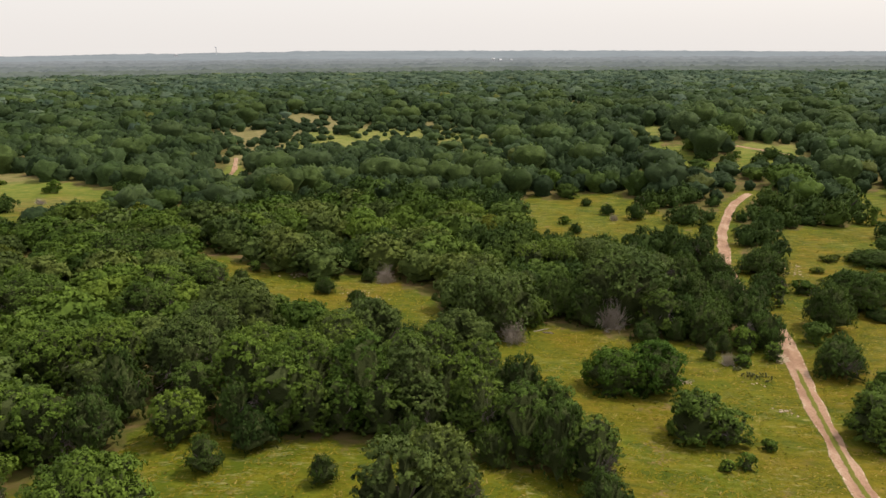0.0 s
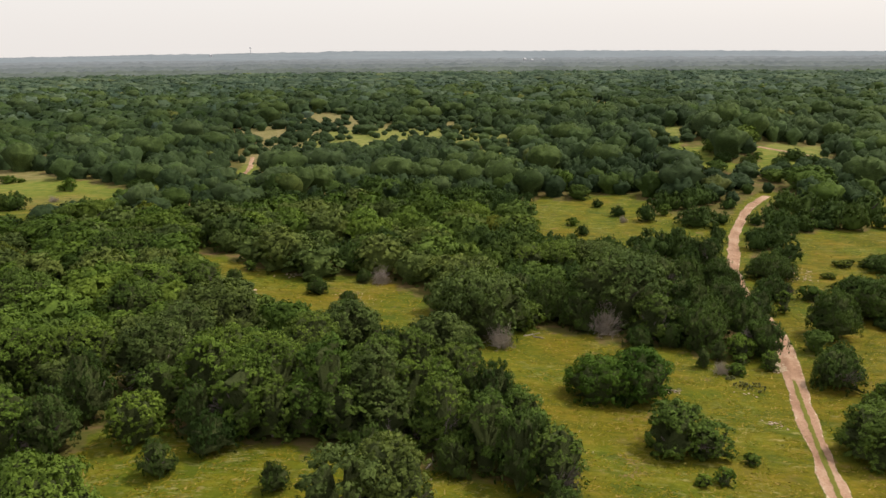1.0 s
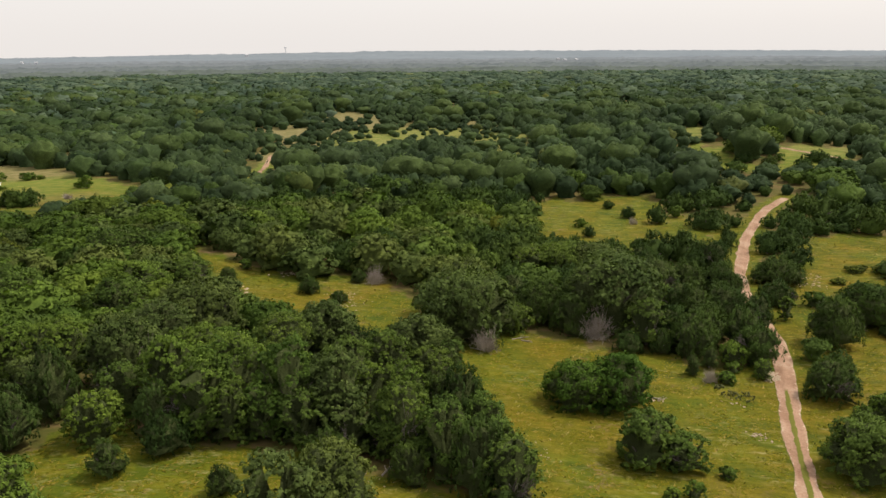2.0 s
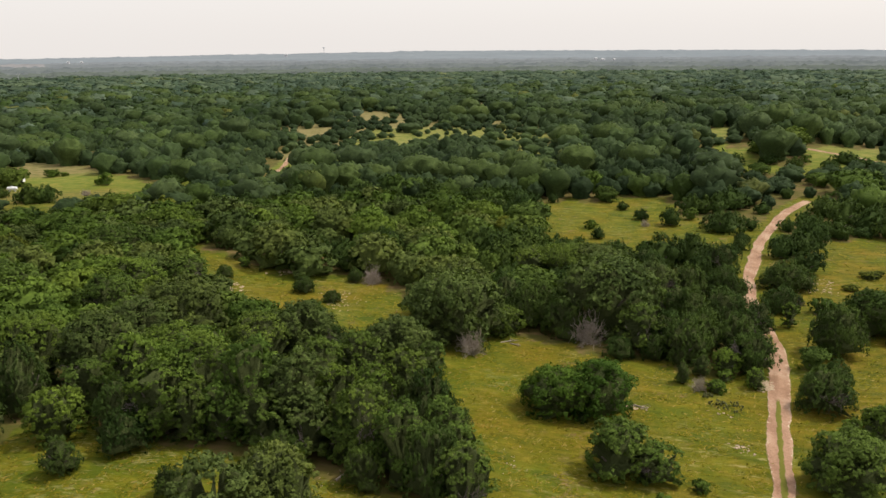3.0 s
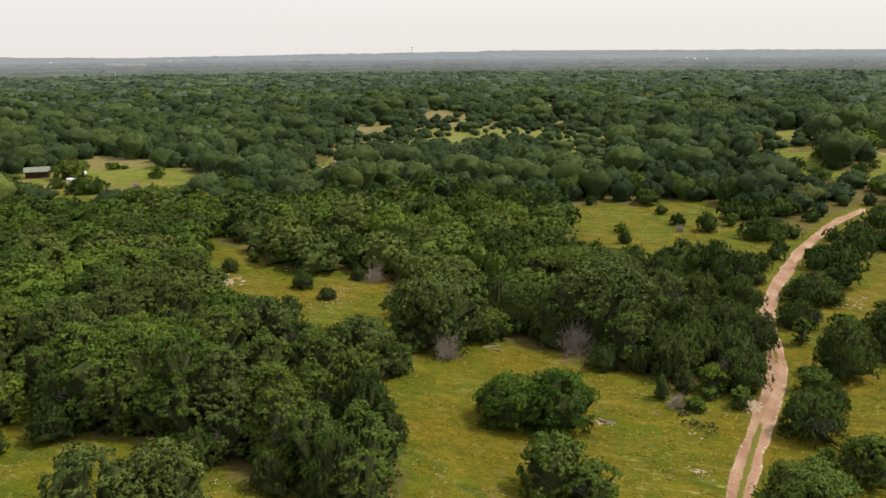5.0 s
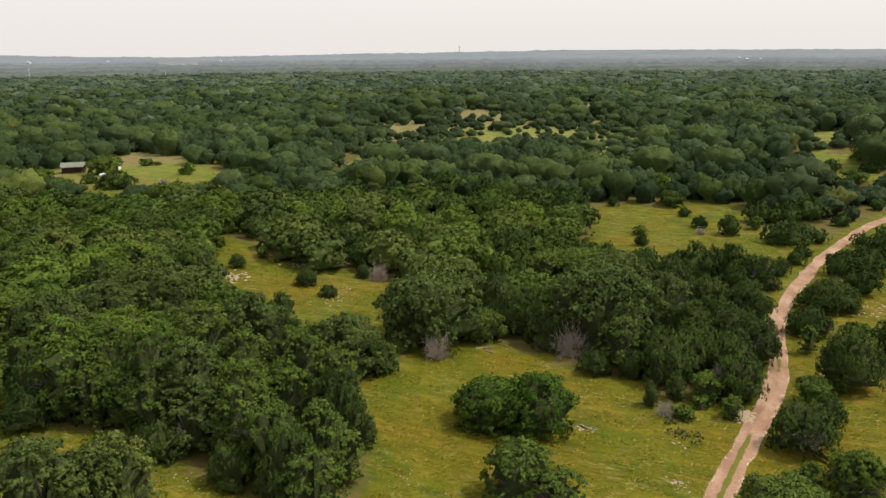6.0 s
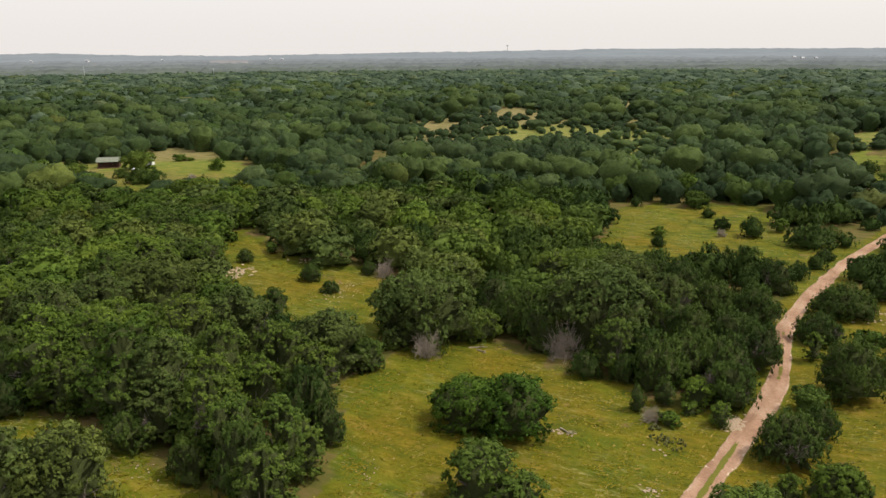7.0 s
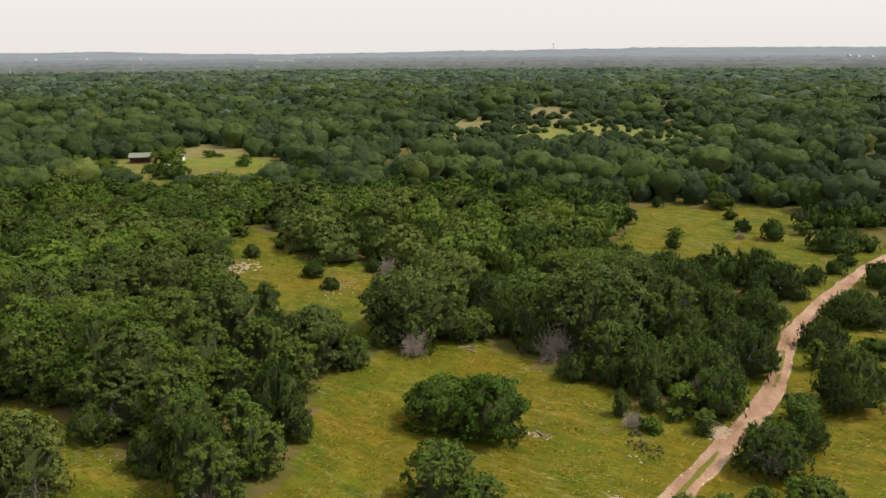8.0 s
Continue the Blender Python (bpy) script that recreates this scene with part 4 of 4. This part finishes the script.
# ---------------------------------------------------------------- woods that fill the plan
def scatter():
    """Places for the rest of the wood: x, y, radius, height, kind and distance."""
    rng = np.random.default_rng(11)
    spots = []
    bands = [(40, 170, 5.6), (170, 420, 5.8), (420, 700, 8.6), (700, 1120, 13.0)]
    for r0, r1, cell in bands:
        n = int(2 * r1 / cell) + 2
        gx, gy = np.meshgrid(np.arange(n), np.arange(n), indexing="ij")
        x = (20 - r1 + gx * cell + (gy % 2) * cell / 2 + rng.uniform(-0.42, 0.42, gx.shape) * cell).ravel()
        y = (gy * cell * 0.9 + rng.uniform(-0.42, 0.42, gx.shape) * cell).ravel()
        d, deg = np.hypot(x - 20, y), np.degrees(np.arctan2(x - 20, y))
        keep = (d >= r0) & (d < r1) & (deg > -59) & (deg < 35)
        x, y, d = x[keep], y[keep], d[keep]
        u = rng.uniform(0, 1, len(x))
        r = cell * np.where(rng.uniform(0, 1, len(x)) < 0.3, rng.uniform(0.8, 1.12, len(x)), rng.uniform(0.42, 0.72, len(x)) if r0 < 400 else rng.uniform(0.66, 0.9, len(x)))
        thin = inside(SPARSE, x, y)
        scrub = in_glade(x, y) & (u < 0.14)
        thin = thin | scrub
        keep = (~open_ground(x, y) | scrub) & ~(thin & (u > 0.86))
        spots += list(zip(x[keep], y[keep], r[keep], d[keep], thin[keep]))
    return spots, rng


def species(rng, x, y, r, d):
    v = noise.noise((x / 38.0, y / 38.0, 3.0)) + 0.4 * noise.noise((x / 130.0, y / 130.0, 9.0)) + 0.3 * rng.normal() + (0.25 if r > 4.2 else -0.1) + (0.3 if d < 175 and x < 8 else 0.0 if d < 150 else -0.56)
    if v > 0.42 and r < 6:
        return "leafy"
    if v > 0.1:
        return "grey"
    if v > -0.12:
        return "oak"
    return "juniper" if rng.uniform() < 0.985 else "yellow"


spots, rng = scatter()
spots.sort(key=lambda s: s[3])
fixed = np.array(PLANTED)
sx, sy, sd = (np.array([s[k] for s in spots]) for k in (0, 1, 3))
edge = np.zeros(len(spots), bool)
for reach in (9, 16, 24):
    ex, ey = sx + (sx - 20) / sd * reach, sy + sy / sd * reach
    edge |= open_ground(ex, ey) | (inside(SPARSE, ex, ey) & ~inside(SPARSE, sx, sy))
low = np.zeros(len(spots), bool)
for reach in (32, 42):
    low |= open_ground(sx + (sx - 20) / sd * reach, sy + sy / sd * reach)
far_off_track = ~near_track(sx, sy, 7.0)
budget = 500
rest = {}
for (x, y, r, d, thin), brink, lowish, clear_of_track in zip(spots, edge, low, far_off_track):
    gap = np.hypot(fixed[:, 0] - x, fixed[:, 1] - y) - 0.6 * (fixed[:, 2] + r)
    if gap.min() < 0:
        continue
    kind = species(rng, x, y, r, d)
    h = (2.7 + 0.6 * min(r, 7)) * rng.uniform(0.84, 1.16) if d < 420 else rng.uniform(4.6, 7.4)
    if not clear_of_track:
        r, h = min(r, 1.9), min(h, 2.8)
    if brink:                                   # low scrub on the near side of a clearing
        r, h = min(r, 3.6), min(h, rng.uniform(4.0, 5.0) if d < 135 else rng.uniform(2.8, 3.8))
    elif lowish and d > 135:
        h = min(h, rng.uniform(4.0, 5.0))
    big = 170 < d < 640 and not brink and not lowish and rng.uniform() < 0.05       # old oaks that stand over the rest
    if big:
        r, h, kind = rng.uniform(5.6, 7.6), rng.uniform(7.0, 9.0), ("oak", "grey", "oak")[int(rng.integers(3))]
    elif d < 420 and r > 4.6:
        r = 4.6
    if thin:
        r = r * rng.uniform(0.4, 0.9)
        h = r * rng.uniform(0.6, 1.0) + 0.5
    if budget > 0 and not thin:
        plant(kind, x, y, r, h, 0 if d < 88 else 1 if budget > 170 else 3)
        budget -= 1
    else:
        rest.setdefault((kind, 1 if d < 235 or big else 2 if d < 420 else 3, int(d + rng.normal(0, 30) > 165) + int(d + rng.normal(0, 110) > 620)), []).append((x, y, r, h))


def woods(kind, level, muted, places):
    """The wood farther off, one mesh of many crowns."""
    crowns = []
    for v in range(5):
        seed = 900 + v + 10 * level
        if level == 1:
            crowns.append(dome(seed, kind, 8, 17, 24, 90, 0.065, 0.1))
        elif level == 2:
            crowns.append(dome(seed, kind, 6, 12, 14, 36, 0.085, 0.3))
        else:
            crowns.append(dome(seed, kind, 4, 7, 9, 8, 0.15, 1.0))
    pieces, soft = [], []
    for k, (x, y, r, h) in enumerate(places):
        v, f, q = crowns[k % 5]
        a = k * 2.39996
        c, s = math.cos(a), math.sin(a)
        w, m = np.empty_like(v), np.empty_like(q)
        w[:, 0] = x + r * (c * v[:, 0] - s * v[:, 1])
        w[:, 1] = y + r * (s * v[:, 0] + c * v[:, 1])
        w[:, 2] = terrain(x, y) + h * v[:, 2]
        m[:, 0] = c * q[:, 0] - s * q[:, 1]
        m[:, 1] = s * q[:, 0] + c * q[:, 1]
        m[:, 2] = q[:, 2] * r / h
        pieces.append((w, f))
        soft.append(m)
    # muted picks the plain, far or hazed leaf colours
    me = mesh_from("woodland", *joined(pieces), (LEAF, FAR_LEAF, HAZE_LEAF)[muted][kind], True, unit(np.concatenate(soft)))
    word = {"oak": "dark green live oaks", "grey": "grey-green live oaks", "leafy": "fresh green oaks", "juniper": "dark junipers", "yellow": "yellowing oaks"}[kind]
    return tagged(new("woodland", me), "dense far woodland of " + word + " over rolling ground", "woodland", kind="stuff")


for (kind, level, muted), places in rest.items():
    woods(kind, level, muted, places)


# ---------------------------------------------------------------- grass
def build_grass():
    """Tufts of long grass over the clearings that lie nearest."""
    rng = np.random.default_rng(21)
    n = 330000
    x, y = rng.uniform(-45, 82, n), rng.uniform(42, 200, n)
    d = np.hypot(x - 22, y)
    keep = open_ground(x, y) & (rng.uniform(0, 1, n) < np.clip((75 / d) ** 2.2, 0, 1)) & ~near_track(x, y, 1.25)
    x, y, d = x[keep], y[keep], d[keep]
    patch = np.array([noise.noise((a / 2.2, b / 2.2, 7.0)) for a, b in zip(x, y)])
    keep = patch + rng.normal(0, 0.3, len(x)) > -0.02
    x, y, d = x[keep], y[keep], d[keep]
    m = len(x)
    base = np.c_[x, y, terrain(x, y)]
    pieces = []
    for turn in (0.0, 1.9):
        a = rng.uniform(0, 6.283, m) + turn
        w = rng.uniform(0.05, 0.12, m)[:, None] * np.clip(d / 70, 1, 2)[:, None]
        h = rng.uniform(0.03, 0.1, m)
        s = np.c_[np.cos(a), np.sin(a), np.zeros(m)] * w
        tip = base + np.c_[rng.normal(0.1, 0.22, m), rng.normal(0.05, 0.22, m), h]
        lean = tip - base
        s *= np.where(s[:, 0] * lean[:, 1] - s[:, 1] * lean[:, 0] < 0, -1, 1)[:, None]
        v = np.stack([base - s, base + s, tip], 1).reshape(-1, 3)
        pieces.append((v, np.arange(m * 3).reshape(-1, 3)))
    me = mesh_from("grass", *joined(pieces), GRASS, True, np.tile([0.0, 0.0, 1.0], (6 * m, 1)))
    tagged(new("grass", me), "long yellow-green meadow grass in loose tufts", "grass", kind="stuff")


build_grass()


# ---------------------------------------------------------------- stones, cactus, logs
def stones(name, cx, cy, sx, sy, n, size, seed, label):
    """A patch of broken limestone lying in the grass."""
    rng = np.random.default_rng(seed)
    iv, jf = ICO1
    pieces = []
    for k in range(n):
        px, py = cx + rng.normal(0, sx), cy + rng.normal(0, sy)
        s = size * rng.uniform(0.4, 1.5)
        v = iv * [s, s * rng.uniform(0.5, 1), s * rng.uniform(0.12, 0.28)] * (1 + rng.normal(0, 0.16, (len(iv), 1)))
        a = rng.uniform(0, 6.283)
        rot = np.array([[math.cos(a), -math.sin(a), 0], [math.sin(a), math.cos(a), 0], [0, 0, 1]])
        pieces.append((v @ rot.T + [px, py, float(terrain(px, py)) + 0.04], jf))
    return tagged(new(name, mesh_from(name, *joined(pieces), STONE)), label, "stones", kind="stuff")


stones("stones", 40.2, 85.4, 0.45, 0.8, 210, 0.2, 1, "pale limestone rubble at the edge of the track")
stones("stones", 25.6, 77.4, 0.7, 0.3, 26, 0.14, 2, "small heap of pale stones beside an oak")
stones("stones", 34.1, 77.8, 0.4, 0.3, 9, 0.14, 3, "a few pale stones near a cactus")
stones("stones", -28.8, 105.1, 1.2, 2.0, 80, 0.26, 4, "bare limestone scree on the clearing's edge")
stones("stones", -11.9, 104.6, 1.6, 2.4, 90, 0.13, 5, "scattered pale stones in dry grass")
stones("stones", 56.8, 123.1, 2.2, 2.0, 80, 0.2, 6, "bare limestone patch among junipers")
stones("stones", 14.5, 62.6, 1.2, 1.6, 14, 0.08, 7, "small stones in thin grass")
stones("stones", 0.5, 54.5, 1.0, 0.8, 14, 0.08, 8, "small stones on bare soil under trees")
stones("stones", -21.5, 116.0, 1.6, 0.6, 60, 0.22, 9, "pale rock ledge at the wood's edge")
stones("stones", 45.2, 118.0, 0.5, 2.0, 60, 0.14, 10, "loose pale stones on the track")
stones("stones", 34.3, 70.6, 0.5, 0.5, 26, 0.12, 11, "pinkish stones beside the track")


def prickly_pear(x, y, r, h, seed):
    """A clump of flat oval cactus pads, pad on pad."""
    rng = np.random.default_rng(seed)
    root = tagged(new("prickly_pear"), "grey-green prickly pear clump in meadow grass", "cactus", "cactus clumps in the meadow")
    root.matrix_world = pose(x, y, float(terrain(x, y)))
    iv, jf = ICO2
    pad = mesh_from("pad", iv * [0.1, 0.025, 0.13] + [0, 0, 0.11], jf, CACTUS, True)
    for k in range(34):
        a, q = rng.uniform(0, 6.283), r * math.sqrt(rng.uniform(0, 1))
        z = rng.uniform(0, h) * (1 - 0.6 * q / r)
        ob = part("pad", pad, root)
        ob.matrix_basis = pose(q * math.cos(a), q * math.sin(a), z, rng.uniform(-40, 40), rng.uniform(-40, 40), rng.uniform(0, 360)) @ Matrix.Scale(rng.uniform(0.7, 1.3), 4)
    return root


prickly_pear(35.6, 78.9, 1.0, 0.7, 1)
prickly_pear(34.2, 79.6, 0.8, 0.5, 2)
prickly_pear(33.6, 81.5, 0.5, 0.4, 3)


def fallen_log(x, y, length, turn, seed):
    rng = np.random.default_rng(seed)
    root = tagged(new("fallen_log"), "weathered grey fallen branch lying in grass", "log", "fallen branches")
    root.matrix_world = pose(x, y, float(terrain(x, y)) + 0.08, 0, 0, turn)
    part("stem", mesh_from("stem", *joined([limb((-length / 2, 0, 0), (0, 0.08, 0.03), 0.09, 0.07), limb((0, 0.08, 0.03), (length / 2, -0.05, 0.12), 0.07, 0.03)]), DEAD), root)
    for k in range(4):
        u = rng.uniform(-0.2, 0.45) * length
        part("twig", mesh_from("twig", *limb((u, 0, 0.03), (u + rng.uniform(0.2, 0.6), rng.uniform(-0.7, 0.7), rng.uniform(0.1, 0.5)), 0.03, 0.01, 5), DEAD), root)


fallen_log(12.6, 93.6, 2.2, 20, 1)
fallen_log(13.4, 92.6, 1.6, -30, 2)
fallen_log(2.0, 56.2, 2.0, 65, 3)
fallen_log(26.2, 77.6, 1.4, -40, 4)

# ---------------------------------------------------------------- homestead
BOARDS = plain("red_brown_board_siding", (0.05, 0.025, 0.018), (0.1, 0.05, 0.035), 1.4, 0.8)
TIN = plain("weathered_green_grey_tin", (0.15, 0.165, 0.12), (0.22, 0.235, 0.18), 0.8, 0.8, spec=0.1)
WHITE = plain("white_paint", (0.66, 0.66, 0.64), (0.8, 0.8, 0.78), 1.5, 0.6)
GLASS = plain("dark_window_glass", (0.02, 0.025, 0.03), (0.04, 0.045, 0.05), 2.0, 0.12, spec=0.5)
GALV = plain("galvanised_steel", (0.4, 0.41, 0.42), (0.55, 0.56, 0.57), 1.0, 0.5)


def box(x0, y0, z0, x1, y1, z1, bevel=0.02):
    bm = bmesh.new()
    bmesh.ops.create_cube(bm, size=1)
    for v in bm.verts:
        v.co = ((x0 + x1) / 2 + v.co.x * (x1 - x0), (y0 + y1) / 2 + v.co.y * (y1 - y0), (z0 + z1) / 2 + v.co.z * (z1 - z0))
    if bevel:
        bmesh.ops.bevel(bm, geom=bm.edges[:], offset=bevel, segments=1, affect="EDGES")
    return bm


def gable(w, d, z, rise, over, thick):
    """Two roof slopes that meet along x, with a real thickness and overhang."""
    bm = bmesh.new()
    prof = [(-d / 2 - over, z - over * rise / (d / 2)), (0, z + rise), (d / 2 + over, z - over * rise / (d / 2))]
    rows = []
    for x in (-w / 2 - over, w / 2 + over):
        rows.append([bm.verts.new((x, y, h + t)) for t in (0, thick) for y, h in prof])
    a, b = rows
    for i, j in ((0, 1), (1, 2)):
        bm.faces.new((a[i], a[j], b[j], b[i]))
        bm.faces.new((a[3 + i], b[3 + i], b[3 + j], a[3 + j]))
        for r in (a, b):
            bm.faces.new((r[i], r[j], r[3 + j], r[3 + i]))
    bm.faces.new((a[0], b[0], b[3], a[3]))
    bm.faces.new((a[2], b[2], b[5], a[5]))
    bmesh.ops.recalc_face_normals(bm, faces=bm.faces)
    return bm


def cabin(x, y, turn):
    """A one-room cabin with a dark porch along its front."""
    root = tagged(new("cabin"), "small red-brown board cabin with a weathered green-grey tin roof", "house")
    root.matrix_world = pose(x, y, float(terrain(x, y)), 0, 0, turn)
    part_bm("wall", box(-3.0, -1.7, -0.1, 3.0, -1.58, 2.1), BOARDS, root)
    part_bm("wall", box(-3.0, 1.58, -0.1, 3.0, 1.7, 2.1), BOARDS, root)
    for sx in (-3.0, 2.88):
        bm = bmesh.new()
        prof = [(-1.58, -0.1), (1.58, -0.1), (1.58, 2.1), (0, 2.8), (-1.58, 2.1)]
        f0 = [bm.verts.new((sx, py, pz)) for py, pz in prof]
        f1 = [bm.verts.new((sx + 0.12, py, pz)) for py, pz in prof]
        bm.faces.new(f0)
        bm.faces.new(f1[::-1])
        for k in range(5):
            bm.faces.new((f0[k], f1[k], f1[(k + 1) % 5], f0[(k + 1) % 5]))
        bmesh.ops.recalc_face_normals(bm, faces=bm.faces)
        part_bm("gable_wall", bm, BOARDS, root)
    roof = part_bm("roof", gable(6.0, 3.4, 2.12, 0.78, 0.45, 0.07), TIN, root, "weathered green-grey tin roof")
    for k in range(13):
        u = -3.3 + k * 0.55
        part_bm("roof_rib", box(u - 0.03, -2.16, 1.9, u + 0.03, -2.12, 1.97, 0), TIN, roof)
    door = part_bm("door", box(0.5, -1.76, 0.0, 1.35, -1.7, 1.92), BOARDS, root)
    part_bm("door_handle", box(1.22, -1.82, 0.95, 1.28, -1.76, 1.02, 0), GALV, door)
    for u in (-1.9, 2.2):
        win = part_bm("window", box(u - 0.5, -1.76, 0.9, u + 0.5, -1.7, 1.75), BOARDS, root)
        for p in (-0.24, 0.24):
            part_bm("pane", box(u + p - 0.2, -1.78, 0.97, u + p + 0.2, -1.762, 1.68, 0), GLASS, win)
    porch = part_bm("porch_roof", box(-3.1, -3.3, 1.86, 3.1, -1.9, 1.93), TIN, root)
    for u in (-2.9, 0.0, 2.8):
        part_bm("porch_post", box(u, -3.2, 0.16, u + 0.1, -3.1, 1.86), BOARDS, porch)
    part_bm("porch_floor", box(-3.1, -3.3, -0.05, 3.1, -1.76, 0.16), BOARDS, root)
    return root


cabin(-139.5, 194.3, 34)


def white_shed(x, y, turn):
    root = tagged(new("shed"), "small white open-fronted shed among trees", "shed")
    root.matrix_world = pose(x, y, float(terrain(x, y)), 0, 0, turn)
    part_bm("back_wall", box(-1.0, 1.0, 0, 1.0, 1.08, 1.9), WHITE, root)
    for sx in (-1.0, 0.92):
        part_bm("side_wall", box(sx, -1.0, 0, sx + 0.08, 1.0, 1.9), WHITE, root)
    part_bm("front_panel", box(-0.92, -1.0, 0, 0.1, -0.94, 1.85), WHITE, root)
    part_bm("roof", box(-1.15, -1.2, 1.9, 1.15, 1.2, 1.98), WHITE, root)


white_shed(-130.5, 201.5, 20)


def tank(x, y, turn):
    """A white gas tank on two saddles."""
    root = tagged(new("gas_tank"), "long white gas tank lying on two saddles", "gas tank")
    root.matrix_world = pose(x, y, float(terrain(x, y)), 0, 0, turn)
    bm = bmesh.new()
    bmesh.ops.create_uvsphere(bm, u_segments=20, v_segments=12, radius=0.5)
    for v in bm.verts:
        v.co = Vector((v.co.z + (0.9 if v.co.z > 0.01 else -0.9 if v.co.z < -0.01 else 0), v.co.y, v.co.x + 0.85))
    part_bm("shell", bm, WHITE, root)
    for u in (-0.7, 0.7):
        part_bm("saddle", box(u - 0.1, -0.35, 0, u + 0.1, 0.35, 0.5), GALV, root)
    part_bm("dome_cap", box(-0.15, -0.15, 1.3, 0.15, 0.15, 1.48, 0.05), WHITE, root)


tank(-121.5, 186.0, 10)


# ---------------------------------------------------------------- far marks
PALE = plain("pale_far_paint", (0.42, 0.43, 0.44), (0.55, 0.55, 0.56), 0.05, 0.8)


def bearing(degrees, distance):
    return 20 + distance * math.sin(radians(degrees)), distance * math.cos(radians(degrees))


def water_tower(degrees, distance, foot, height):
    x, y = bearing(degrees, distance)
    root = tagged(new("water_tower"), "slender far water tower with a wide tank", "water tower")
    root.matrix_world = pose(x, y, foot)
    bm = bmesh.new()
    bmesh.ops.create_cone(bm, cap_ends=True, segments=16, radius1=1.8, radius2=1.3, depth=height, matrix=Matrix.Translation((0, 0, height / 2)))
    part_bm("stem", bm, PALE, root)
    bm = bmesh.new()
    bmesh.ops.create_uvsphere(bm, u_segments=20, v_segments=12, radius=1, matrix=Matrix.Translation((0, 0, height)) @ Matrix.Diagonal((6.5, 6.5, 4, 1)))
    part_bm("tank", bm, PALE, root)


water_tower(-16.3, 4500, 30, 38)


def power_pole(x, y, height, turn):
    root = tagged(new("power_pole"), "pale far power pole rising over the woods", "power pole", "power poles")
    root.matrix_world = pose(x, y, 0, 0, 0, turn)
    bm = bmesh.new()
    bmesh.ops.create_cone(bm, cap_ends=True, segments=8, radius1=0.3, radius2=0.2, depth=height, matrix=Matrix.Translation((0, 0, height / 2)))
    part_bm("pole", bm, GALV, root)
    part_bm("crossarm", box(-1.6, -0.15, height - 1.4, 1.6, 0.15, height - 1.1), GALV, root)
    for u in (-1.4, 0, 1.4):
        part_bm("insulator", box(u - 0.1, -0.1, height - 1.1, u + 0.1, 0.1, height - 0.7, 0), GALV, root)


power_pole(-783.7, 629.9, 22, 50)
power_pole(-718.3, 749.6, 20, 50)
power_pole(-566.7, 802.3, 17, 40)


def far_building(degrees, distance, w, h, turn):
    x, y = bearing(degrees, distance)
    root = tagged(new("far_building"), "white low building far off in the haze", "building", "far buildings")
    root.matrix_world = pose(x, y, 0, 0, 0, turn)
    part_bm("wall", box(-w / 2, -5, 0, w / 2, 5, h, 0.2), PALE, root)
    part_bm("roof", gable(w, 10, h, 2.0, 0.5, 0.3), PALE, root)


for degrees, distance, w, h in ((3.2, 2550, 8, 13), (3.7, 2560, 9, 10), (4.5, 2570, 7, 10), (-33.2, 3350, 8, 13), (-32.4, 3360, 9, 12), (-48.5, 3300, 9, 13),
                                (-51.5, 3300, 8, 13), (-45.2, 3350, 12, 13), (-40.5, 3320, 8, 12), (-19.0, 4300, 16, 33)):
    far_building(degrees, distance, w, h, degrees * 7 % 40)

# a pale bare slope cleared among the far woods, its haze put into emission
QUARRY = distance_material("far_bare_slope_haze_glow", (0.13, 0.125, 0.12), (0.17, 0.165, 0.16), (0.44, 0.44, 0.46), 0.26, 0.02)
qx, qy = bearing(-35.9, 2300)
bm = bmesh.new()
bmesh.ops.create_grid(bm, x_segments=24, y_segments=8, size=1)
for v in bm.verts:
    v.co = Vector((v.co.x * 52, v.co.y * (100 - 40 * abs(v.co.x)), 10 + v.co.y * 5 + 2 * noise.noise(v.co * 3)))
me = bpy.data.meshes.new("backdrop")
bm.to_mesh(me)
bm.free()
me.materials.append(QUARRY)
slope = tagged(new("backdrop", me), "pale bare slope cleared among the far woods", "bare slope", kind="structure")
slope.matrix_world = pose(qx, qy, 0, 0, 0, 36)
